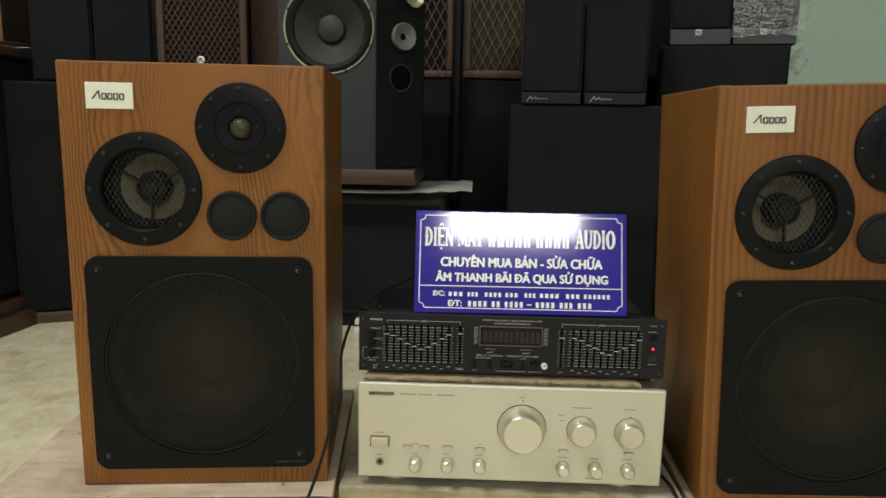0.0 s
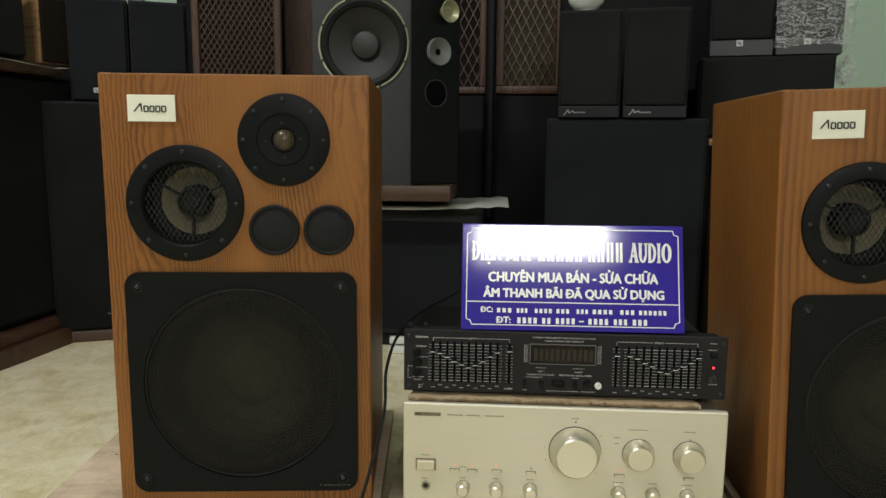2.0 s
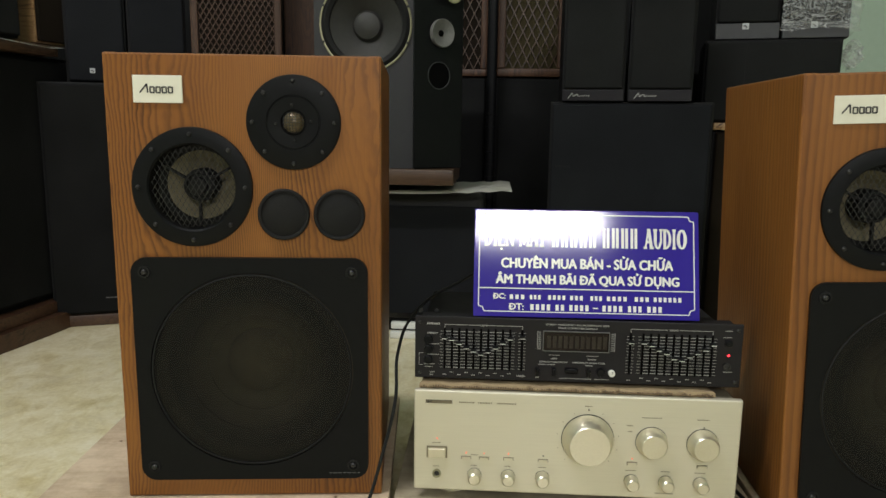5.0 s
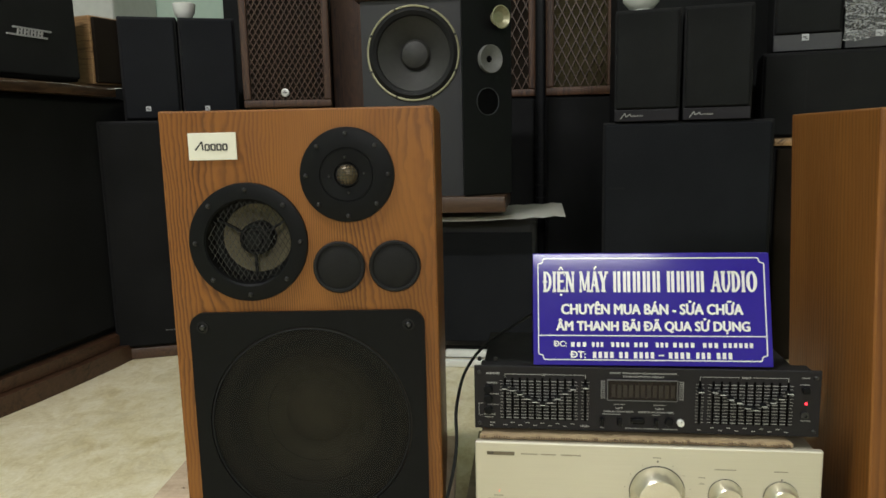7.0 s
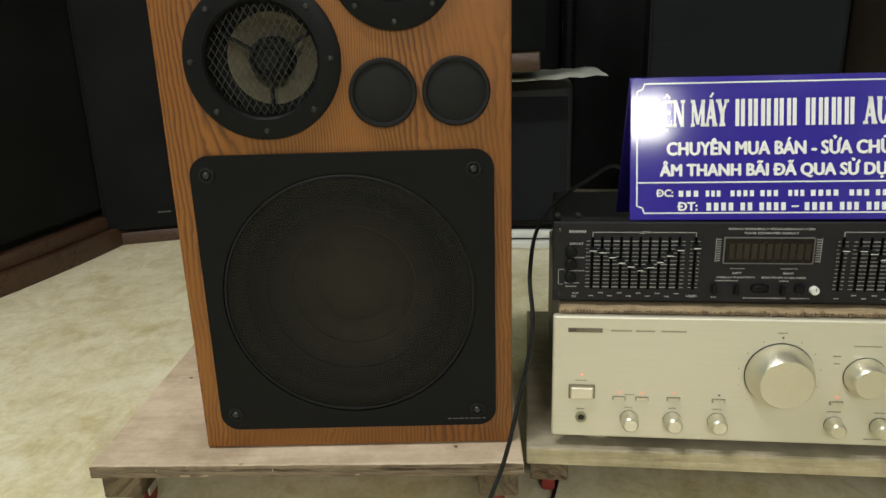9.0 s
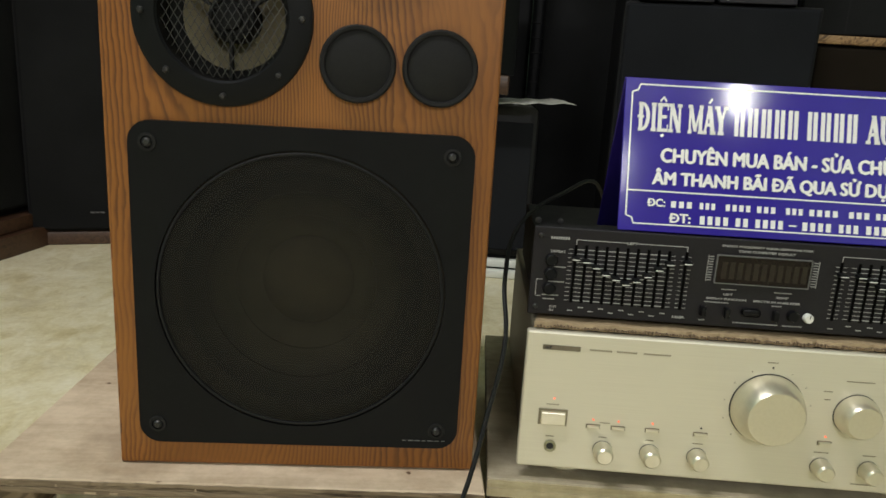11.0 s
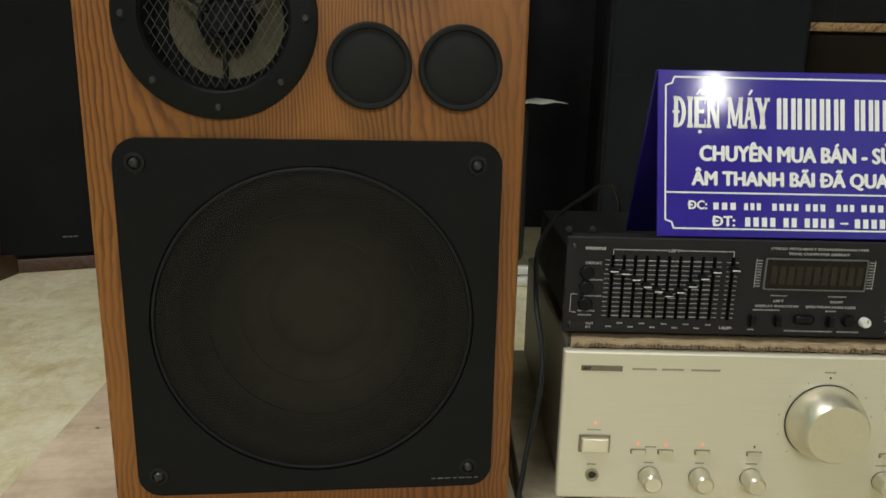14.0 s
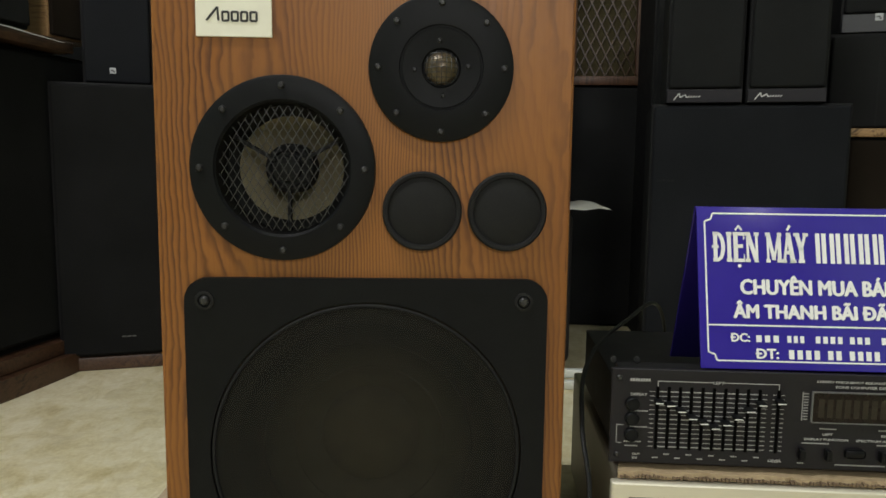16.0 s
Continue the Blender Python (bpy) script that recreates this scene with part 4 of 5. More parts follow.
for u, v, n, w, h in ((-0.197, 0.0785, 8, 0.0017, 0.0026), 
                      (-0.197, 0.0495, 8, 0.0014, 0.0012), (-0.197, 0.0345, 8, 0.0014, 0.0012), (-0.202, 0.0205, 8, 0.0014, 0.0012), (-0.203, 0.0165, 6, 0.0014, 0.0012), 
                      (-0.03, 0.0385, 8, 0.0013, 0.0010), (0.022, 0.0385, 9, 0.0013, 0.0010), (-0.04, 0.0248, 12, 0.0014, 0.0011), (0.018, 0.0248, 5, 0.0014, 0.0011),
                      (0.0, 0.0055, 22, 0.0014, 0.0012), (0.036, 0.0055, 10, 0.0014, 0.0012), (-0.052, 0.006, 3, 0.0014, 0.0012), (0.202, 0.0705, 6, 0.0014, 0.0012), (0.205, 0.022, 6, 0.0014, 0.0012), (0.203, 0.0795, 5, 0.0014, 0.0012)):
    rects += [(u + (k - (n - 1) / 2) * (w + 0.0006), E + v, w, h) for k in range(n)]
for k in range(11):
    rects += [(LU[k] + d, E + (0.0095 if k % 2 else 0.0060), 0.0014, 0.0011) for d in (-0.0018, 0, 0.0018)]
    rects += [(RU[k] + d, E + (0.0095 if k % 2 else 0.0060), 0.0014, 0.0011) for d in (-0.0018, 0, 0.0018)]
for u0, u1, v in ((-0.181, -0.133, 0.0778), (-0.123, -0.0745, 0.0778), (0.0725, 0.122, 0.0785), (0.138, 0.182, 0.0785)):
    rects.append(((u0 + u1) / 2, E + v, u1 - u0, 0.0007))
for u, v in ((-0.181, 0.0755), (-0.0745, 0.0755), (0.0725, 0.076), (0.182, 0.076)):
    rects.append((u, E + v, 0.0007, 0.005))
for s in (-1, 1):
    rects += [(-0.001 + s * 0.0495, E + 0.047 + 0.0026 * k, 0.004, 0.0007) for k in range(10)]
    rects.append((-0.001 + s * 0.0525, E + 0.0588, 0.0006, 0.0265))
rects += [(-0.2165, E + 0.0275, 0.0006, 0.017), (-0.2135, E + 0.036, 0.006, 0.0006), (-0.2135, E + 0.019, 0.004, 0.0006)]
tagged(part("print", bars(rects, 0, 0.0003), GREYINK, panel), kind="stuff")
for words, u0, u1, v0, v1 in (("STEREO FREQUENCY EQUALIZER/ANALYZER", -0.0425, 0.0435, 0.0806, 0.0828), ("TONE COMPUTER DISPLAY", -0.0265, 0.0275, 0.0762, 0.0784), ("LEFT", -0.1325, -0.1225, 0.0766, 0.0789), ("RIGHT", 0.1245, 0.1360, 0.0773, 0.0796),
                              ("DEFEAT", -0.2050, -0.1905, 0.0640, 0.0662), ("DISPLAY FUNCTION", -0.0500, -0.0120, 0.0277, 0.0297), ("SPECTRUM ANALYZER", -0.0050, 0.0400, 0.0277, 0.0297), ("OUT", -0.2015, -0.1945, 0.0078, 0.0098), ("IN", -0.2015, -0.1975, 0.0042, 0.0062),
                              ("LEFT", -0.0345, -0.0255, 0.0326, 0.0345), ("RIGHT", 0.0165, 0.0275, 0.0326, 0.0345), ("LEVEL", -0.0805, -0.0685, 0.0062, 0.0082)):
    part("print", lettering(words, u0, u1, E + v0, E + v1, 0.0002, 0.00012), GREYINK, panel)
for v in (0.0565, 0.0425, 0.0275):
    part("button", lathe([(0.0062, -0.0002), (0.0062, -0.004), (0.005, -0.0052), (0, -0.0048)], -0.2035, E + v, 24), BLACK, panel)
for u, w in ((-0.0525, 0.0048), (-0.0295, 0.0048), (0.0175, 0.0048)):
    part("switch", box(u - w / 2, u + w / 2, -0.007, -0.0002, E + 0.0105, E + 0.0205, 0.001), GLOSSBLACK, panel)
part("switch", box(-0.006 - 0.009, -0.006 + 0.009, -0.004, -0.0002, E + 0.013, E + 0.021, 0.003), GLOSSBLACK, panel)
part("knob", lathe([(0.0058, -0.0002), (0.0056, -0.003), (0.0048, -0.0048), (0, -0.0052)], 0.0345, E + 0.0165, 24), GLOSSBLACK, panel)
wk = part("knob", lathe([(0.0047, -0.0002), (0.0046, -0.0045), (0.0038, -0.0060), (0, -0.0058)], 0.0490, E + 0.0155, 28), CERAMIC, panel, "small white knob")
part("pointer", bars([(0.0495, E + 0.0175, 0.0007, 0.0032)], -0.0059, 0.0003), INK, wk)
part("socket", lathe([(0.0052, -0.0002), (0.005, -0.0025), (0.0032, -0.0028), (0.003, -0.0004), (0, -0.0003)], 0.2035, E + 0.030, 24), STEEL, panel)
part("button", box(0.2035 - 0.0045, 0.2035 + 0.0045, -0.0045, -0.0002, E + 0.059, E + 0.067, 0.001), BLACK, panel)
part("lamp", lathe([(0.0016, -0.0002), (0.0015, -0.0014), (0, -0.0018)], 0.2045, E + 0.0455, 14), LED, panel, "lit red lamp")
for u in (-0.2155, 0.2155):
    for v in (0.008, 0.08):
        screw_mesh(panel, u, E + v, 0.0, 0.0028)
for u in (-0.217, -0.195):
    part("case_screw", lathe([(0.003, 0.03), (0.003, 0.0265), (0, 0.026)], u, E + EH + 0.0005, 14), STEEL, eq)

# ---- folded shop sign ----
LEAN = 15.5
sign = thing("shop_sign", pose(0.0029, 1.1258, 0.3572, 0, 0, 1.7), "glossy blue folded shop sign with white lettering", "sign")
bm = box(-0.1545, 0.1545, 0, 0.003, 0, 0.1495, 0.0008)
front = part("front_sheet", bm, BLUE, sign, "glossy blue front sheet")
front.matrix_basis = pose(0, 0, 0, -LEAN, 0, 0)
ridge_y, ridge_z = 0.1495 * math.sin(radians(LEAN)), 0.1495 * math.cos(radians(LEAN))
bm = box(-0.1545, 0.1545, -0.003, 0, -0.1700, 0.0, 0.0008)
rear = part("rear_sheet", bm, BLUE, sign, "blue rear sheet")
rear.matrix_basis = pose(0, ridge_y + 0.0066, ridge_z, 20, 0, 0)
# white line border with notched corners, and the rule
B = [(-0.1475, 0.0075), (0.1475, 0.1430)]
(x0, z0), (x1, z1), c = B[0], B[1], 0.0075
path = [(x0 + c, z0), (x1 - c, z0), (x1 - c * 0.75, z0 + c * 0.75), (x1, z0 + c), (x1, z1 - c), (x1 - c * 0.75, z1 - c * 0.75), (x1 - c, z1), (x0 + c, z1), (x0 + c * 0.75, z1 - c * 0.75), (x0, z1 - c), (x0, z0 + c), (x0 + c * 0.75, z0 + c * 0.75)]
lines = [(path[k], path[(k + 1) % 12]) for k in range(12)] + [((x0, 0.0395), (x1, 0.0395))]
part("border", strokes(lines, 0.0014, 0, 0.0005), SIGNWHITE, front, "white line border")
T = 0.0

def arc(u, v, ru, rv, a0, a1, thick, thin, n=14):
    """A bowl whose stroke is thick at its sides and thin at top and foot: outline points of a closed band."""
    outer, inner = [], []
    for k in range(n + 1):
        a = radians(a0 + (a1 - a0) * k / n)
        outer.append((u + ru * math.cos(a), v + rv * math.sin(a)))
        inner.append((u + (ru - thick) * math.cos(a), v + (rv - thin) * math.sin(a)))
    return outer, inner


def slab_letter(ch, w):
    """Quads of a tall slab-serif capital in a field w wide and 1 high (narrow set, so one unit up is about three across)."""
    t, h, q = 0.42, 0.115, []

    def stem(x0, x1, z0=0.0, z1=1.0, thick=t):
        q.append(((x0 - thick / 2, z0), (x0 + thick / 2, z0), (x1 + thick / 2, z1), (x1 - thick / 2, z1)))

    def slab(x, z, half=0.30):
        q.append(((x - half, z), (x + half, z), (x + half, z + h), (x - half, z + h)))

    def bowl(u, v, ru, rv, a0, a1, thick=t, thin=0.11):
        o, i = arc(u, v, ru, rv, a0, a1, thick, thin)
        for k in range(len(o) - 1):
            q.append((o[k], o[k + 1], i[k + 1], i[k]))

    if ch == "I":
        stem(w / 2, w / 2), slab(w / 2, 0), slab(w / 2, 1 - h)
    elif ch in "DĐ":
        stem(0.26, 0.26), slab(0.26, 0, 0.26), slab(0.26, 1 - h, 0.26), bowl(0.40, 0.5, w - 0.40, 0.5, -90, 90)
        if ch == "Đ":
            q.append(((-0.10, 0.46), (0.62, 0.46), (0.62, 0.55), (-0.10, 0.55)))
    elif ch == "E":
        stem(0.26, 0.26), slab(w / 2, 0, w / 2), slab(w / 2, 1 - h, w / 2), slab(w / 2, 0.47, w * 0.36)
        stem(w - 0.05, w - 0.05, 0, 0.26, 0.10), stem(w - 0.05, w - 0.05, 0.76, 1, 0.10)
    elif ch == "N":
        stem(0.2, 0.2, thick=0.24), stem(w - 0.2, w - 0.2, thick=0.24), stem(0.22, w - 0.22, 1, 0, 0.42), slab(0.2, 0, 0.24), slab(0.14, 1 - h, 0.22), slab(w - 0.2, 1 - h, 0.24)
    elif ch == "M":
        stem(0.2, 0.2, thick=0.24), stem(w - 0.24, w - 0.24), stem(0.24, w / 2, 1, 0.08, 0.40), stem(w - 0.26, w / 2, 1, 0.08, 0.24), slab(0.2, 0, 0.24), slab(w - 0.24, 0, 0.28), slab(0.14, 1 - h, 0.2), slab(w - 0.18, 1 - h, 0.22)
    elif ch == "A":
        stem(0.18, w / 2, 0, 1, 0.24), stem(w - 0.22, w / 2, 0, 1, 0.44), slab(w / 2, 0.28, w * 0.22), slab(0.18, 0, 0.24), slab(w - 0.22, 0, 0.28)
    elif ch == "Y":
        stem(w / 2, w / 2, 0, 0.5), stem(w / 2, 0.24, 0.42, 1, 0.42), stem(w / 2, w - 0.2, 0.42, 1, 0.26), slab(w / 2, 0), slab(0.24, 1 - h, 0.28), slab(w - 0.2, 1 - h, 0.24)
    elif ch == "U":
        stem(0.28, 0.28, 0.3, 1), stem(w - 0.2, w - 0.2, 0.3, 1, 0.26), bowl(w / 2, 0.34, w / 2 - 0.12, 0.34, 180, 360, 0.36), slab(0.28, 1 - h, 0.28), slab(w - 0.2, 1 - h, 0.24)
    elif ch == "O":
        bowl(w / 2, 0.5, w / 2, 0.5, 0, 360, 0.42)
    return q


def slab_word(parts, v0, v1, y):
    """One mesh of slab-serif capitals; parts are (letter, left, right) in metres, v0 to v1 the height of the capitals."""
    bm = bmesh.new()
    for ch, u0, u1 in parts:
        w = {"I": 0.62, "M": 1.75, "E": 1.15}.get(ch, 1.3)
        for quad in slab_letter(ch, w):
            pts = [(u0 + x / w * (u1 - u0), v0 + z * (v1 - v0)) for x, z in quad]
            f = [bm.verts.new((x, y - 0.0008, z)) for x, z in pts]
            g = [bm.verts.new((x, y - 0.0003, z)) for x, z in pts]
            bm.faces.new(f), bm.faces.new(g)
            for k in range(4):
                bm.faces.new((f[k], f[(k + 1) % 4], g[(k + 1) % 4], g[k]))
    bmesh.ops.recalc_face_normals(bm, faces=bm.faces)
    return bm


CAP0, CAP1 = 0.0975, 0.1255
part("heading", slab_word([("Đ", -0.1405, -0.1295), ("I", -0.1283, -0.1233), ("E", -0.1222, -0.1118), ("N", -0.1108, -0.0990)], CAP0, CAP1, T), SIGNWHITE, front, "white slab-serif capital letters")
part("accent", strokes([((-0.1198, 0.1272), (-0.1166, 0.1318)), ((-0.1170, 0.1318), (-0.1138, 0.1272))], 0.0016, T), SIGNWHITE, front)
part("accent", lathe([(0, -0.0007), (0.0016, -0.0006), (0.0017, -0.0003)], -0.1168, 0.0940, 16), SIGNWHITE, front)
part("heading", slab_word([("M", -0.0922, -0.0785), ("A", -0.0780, -0.0662), ("Y", -0.0668, -0.0545)], CAP0, CAP1, T), SIGNWHITE, front, "white slab-serif capital letters")
part("accent", strokes([((-0.0728, 0.1278), (-0.0700, 0.1325))], 0.0020, T), SIGNWHITE, front)
part("heading", slab_word([("A", 0.0795, 0.0920), ("U", 0.0922, 0.1046), ("D", 0.1056, 0.1168), ("I", 0.1180, 0.1230), ("O", 0.1240, 0.1382)], CAP0, CAP1, T), SIGNWHITE, front, "white slab-serif capital letters")
for u0, u1, n in ((-0.0490, 0.0155, 5), (0.0213, 0.0722, 4)):
    pitch = (u1 - u0) / n
    for k in range(n):
        for off in (0.27, 0.70):
            a = u0 + (k + off) * pitch
            part("name_bar", bars([(a, (CAP0 + CAP1) / 2, 0.0038, CAP1 - CAP0)], T, 0.0005), SIGNWHITE, front)
part("line", lettering("CHUYÊN MUA BÁN - SỬA CHỮA", -0.1165, 0.1185, 0.0680, 0.0862, T, 0.0008), SIGNWHITE, front)
part("line", lettering("ÂM THANH BÃI ĐÃ QUA SỬ DỤNG", -0.1235, 0.1265, 0.0428, 0.0628, T, 0.0008), SIGNWHITE, front)
part("line", lettering("ĐC:", -0.1265, -0.1105, 0.0248, 0.0322, T, 0.0004), SIGNWHITE, front)
part("line", lettering("ĐT:", -0.1045, -0.0855, 0.0100, 0.0186, T, 0.0005), SIGNWHITE, front)
def word_bars(spans, v, h, step):
    out = []
    for a, b in spans:
        n = max(1, round((b - a) / step))
        w = (b - a) / n
        for k in range(n):
            u = a + (k + 0.5) * w
            out.append((u, v, w * 0.6, h))
    return out
spans = [(-0.106, -0.083), (-0.078, -0.061), (-0.053, -0.027), (-0.023, -0.003), (0.005, 0.023), (0.027, 0.057), (0.065, 0.087), (0.091, 0.131)]
for span in spans:
    for mark in word_bars([span], 0.0277, 0.0062, 0.0068):
        part("word_bar", bars([mark], T, 0.0005), SIGNWHITE, front)
spans = [(-0.0775, -0.0475), (-0.043, -0.0285), (-0.024, 0.005), (0.021, 0.051), (0.056, 0.077), (0.082, 0.1045)]
for span in spans:
    for mark in word_bars([span], 0.0140, 0.0082, 0.0074):
        part("figure_bar", bars([mark], T, 0.0005), SIGNWHITE, front)
part("dash", bars([(0.013, 0.014, 0.007, 0.0016)], T, 0.0005), SIGNWHITE, front)

# ---- black cable hanging between speaker and amplifier ----
pts = [(-0.13, 1.62, 0.02), (-0.10, 1.50, 0.24), (-0.130, 1.40, 0.360), (-0.188, 1.30, 0.361), (-0.240, 1.21, 0.338), (-0.256, 1.12, 0.30), (-0.253, 1.075, 0.25), (-0.266, 1.045, 0.185), (-0.281, 1.01, 0.130), (-0.296, 0.985, 0.095), (-0.31, 0.97, 0.03), (-0.30, 0.99, 0.004), (-0.25, 1.06, 0.004), (-0.2, 1.3, 0.004)]
tagged(part("cable", tube(pts, 0.0023), CABLE), "black power cable drooping beside the amplifier", "cable")
pts = [(0.212, 1.30, 0.11), (0.224, 1.16, 0.107), (0.236, 1.10, 0.102), (0.246, 1.03, 0.06), (0.25, 1.0, 0.004), (0.30, 0.97, 0.004)]
tagged(part("cable", tube(pts, 0.0028), CABLE), "black cable running down past the amplifier's side", "cable")


# ---- speakers stacked along the walls ----
def cloth_speaker(name, m, w, d, h, label, cab=None, front=None, strip=0.0, plate=None, group="", margin=0.006, strip_mat=None, script=False):
    """A box speaker, origin at the middle of the front bottom edge; the front looks along -y."""
    sp = thing(name, m, label, "loudspeaker", group)
    part("cabinet", box(-w / 2, w / 2, 0.014, d, 0, h, 0.004), cab or BLACKMATT, sp)
    z0 = strip + 0.002 if strip else margin
    part("grille", box(-w / 2 + margin, w / 2 - margin, 0, 0.0138, z0, h - margin, 0.006, 3), front or CLOTH, sp, "speaker cloth grille")
    if strip:
        st = part("strip", box(-w / 2 + 0.002, w / 2 - 0.002, 0.004, 0.0138, 0.001, strip, 0.002), strip_mat or GREYSTRIP, sp, "grey metal strip")
        if script:
            a, b = -w / 2 + 0.018, strip * 0.5
            part("mark", strokes([((a, b - 0.009), (a + 0.012, b + 0.007)), ((a + 0.012, b + 0.007), (a + 0.015, b - 0.003)), ((a + 0.015, b - 0.003), (a + 0.026, b + 0.004)), ((a + 0.026, b + 0.004), (a + 0.03, b - 0.003))], 0.0022, 0.004), SILVER, st)
            part("mark", strokes([((a + 0.032 + 0.006 * k, b - 0.003), (a + 0.036 + 0.006 * k, b + 0.001)) for k in range(5)], 0.002, 0.004), SILVER, st)
    if plate:
        u, v, s = plate
        pl = part("badge", box(u - s / 2, u + s / 2, -0.002 if not strip or v > strip else 0.002, 0.004, v - s / 2, v + s / 2, 0.0005), DULLWHITE, sp, "small white square badge")
        y = -0.002 if not strip or v > strip else 0.002
        part("mark", bars([(u - s * 0.1, v + s * 0.05, s * 0.45, s * 0.2), (u + s * 0.15, v - s * 0.2, s * 0.3, s * 0.2)], y, 0.0004), GREYSTRIP, pl)
    return sp


def lattice_speaker(m, w, d, h, cell_w, cell_h, label, wood_mat, cloth_mat, rail=0.022, bar=0.0022, badge=None, bar_mat=None):
    sp = thing("lattice_speaker", m, label, "loudspeaker", "speakers with wooden lattice fronts")
    part("cabinet", box(-w / 2, w / 2, 0.016, d, 0, h, 0.003), wood_mat, sp)
    for name, q in (("rail", (-w / 2, w / 2, 0, rail)), ("rail", (-w / 2, w / 2, h - rail, h)), ("stile", (-w / 2, -w / 2 + rail, rail, h - rail)), ("stile", (w / 2 - rail, w / 2, rail, h - rail))):
        part(name, box(q[0], q[1], -0.004, 0.0158, q[2], q[3], 0.004), wood_mat, sp)
    iw, ih = w / 2 - rail, h - rail
    part("cloth", box(-iw, iw, 0.011, 0.0155, rail, ih), cloth_mat, sp)
    bm = bmesh.new()
    k = cell_h / cell_w
    n = int((2 * iw + h / k) / cell_w) + 2
    for sgn in (1, -1):
        for j in range(-n, n + 1):
            ts = []
            for z in (rail, ih):
                ts.append((j * cell_w + sgn * (z - rail) / k, z))
            (xa, za), (xb, zb) = ts
            lo, hi = 0.0, 1.0
            dx = xb - xa
            for lim, s in ((-iw, 1), (iw, -1)):
                fa, fb = s * (xa - lim), s * (xb - lim)
                if fa < 0 and fb < 0:
                    lo, hi = 1, 0
                elif fa < 0:
                    lo = max(lo, fa / (fa - fb))
                elif fb < 0:
                    hi = min(hi, fa / (fa - fb))
            if hi - lo < 0.01:
                continue
            p = Vector((xa + dx * lo, 0, za + (zb - za) * lo))
            q = Vector((xa + dx * hi, 0, za + (zb - za) * hi))
            t = (q - p).normalized()
            nn = Vector((-t.z, 0, t.x)) * bar
            y0, y1 = (0.004, 0.008) if sgn > 0 else (0.0045, 0.0105)
            vs = []
            for y in (y0, y1):
                for c in (p + nn, q + nn, q - nn, p - nn):
                    vs.append(bm.verts.new((c.x, y, c.z)))
            bm.faces.new(vs[:4])
            for a in range(4):
                bm.faces.new((vs[a], vs[(a + 1) % 4], vs[4 + (a + 1) % 4], vs[4 + a]))
    bmesh.ops.recalc_face_normals(bm, faces=bm.faces)
    part("lattice", bm, bar_mat or wood_mat, sp, "crossed diamond lattice")
    if badge:
        u, v, r = badge
        b = part("badge", lathe([(r, 0.004), (r, 0.0005), (r * 0.75, 0), (r * 0.72, 0.0015), (0, 0.0015)], u, v, 28), SILVER, sp, "round silver badge")
        part("mark", bars([(u, v, r * 1.0, r * 0.28), (u, v + r * 0.4, r * 0.7, r * 0.15)], 0.0015, 0.0008), INK, b)
    return sp


# far left corner: black floor speaker with two small ones on it
cloth_speaker("floor_speaker", pose(-1.245, 2.240, 0.036, 0, 0, 22), 0.403, 0.30, 0.692, "tall black cloth-fronted speaker on a brown plinth", front=CLOTHDARK)
PL = part("plinth", box(-0.187, 0.187, 0.008, 0.29, 0.0, 0.0355, 0.004), PLINTH)
PL.matrix_world = pose(-1.245, 2.240, 0, 0, 0, 22)
tagged(PL, "brown wooden plinth under the black floor speaker", "plinth")
part("label_bar", bars([(-0.05 + 0.012 * k, 0.052, 0.010, 0.0035) for k in range(3)], 0, 0.0006), FAINTINK, bpy.data.objects["floor_speaker"])
s1 = cloth_speaker("bookshelf_speaker", pose(-1.317, 2.290, 0.7285, 0, 0, 24), 0.168, 0.2, 0.311, "small dark grey cloth-fronted bookshelf speaker", front=CLOTHGREY, plate=(-0.012, 0.037, 0.0145), group="small grey speakers")
s2 = copy_thing(s1, pose(-1.160, 2.360, 0.7285, 0, 0, 24))

# left bank facing into the room
big_l = thing("bass_cabinet", pose(-1.49, 1.72, 0, 0, 0, 84), "large black cloth-fronted cabinet on a curved brown plinth", "loudspeaker")
part("cabinet", box(-0.62, 0.70, 0.02, 0.6, 0.075, 0.80, 0.006), BLACKMATT, big_l)
part("grille", box(-0.61, 0.69, 0, 0.0198, 0.10, 0.79, 0.01, 3), CLOTHDARK, big_l, "black speaker cloth front")
for z0, z1, out in ((0.0, 0.05, 0.035), (0.052, 0.085, 0.012)):
    bm = bmesh.new()
    ring = []
    for k in range(25):
        x = -0.63 + 1.14 * k / 24
        y = -out - 0.012 + 0.16 * (x - 0.35) ** 2
        ring.append((x, y))
    vs0 = [bm.verts.new((x, y, z0 + 0.0005)) for x, y in ring] + [bm.verts.new((0.51, 0.55, z0 + 0.0005)), bm.verts.new((-0.63, 0.55, z0 + 0.0005))]
    vs1 = [bm.verts.new((v.co.x, v.co.y, z1)) for v in vs0]
    bm.faces.new(vs0), bm.faces.new(vs1)
    for k in range(len(vs0)):
        j = (k + 1) % len(vs0)
        bm.faces.new((vs0[k], vs0[j], vs1[j], vs1[k]))
    bmesh.ops.recalc_face_normals(bm, faces=bm.faces)
    part("plinth", bm, PLINTH, big_l, "curved brown wooden plinth")
shelf = part("shelf_board", box(-0.64, 0.53, -0.03, 0.6, 0.8005, 0.829, 0.003), BOARD)
shelf.matrix_world = pose(-1.49, 1.72, 0, 0, 0, 84)
tagged(shelf, "brown wooden board lying on the bass cabinet", "board")
random.seed(8)
bm = bmesh.new()
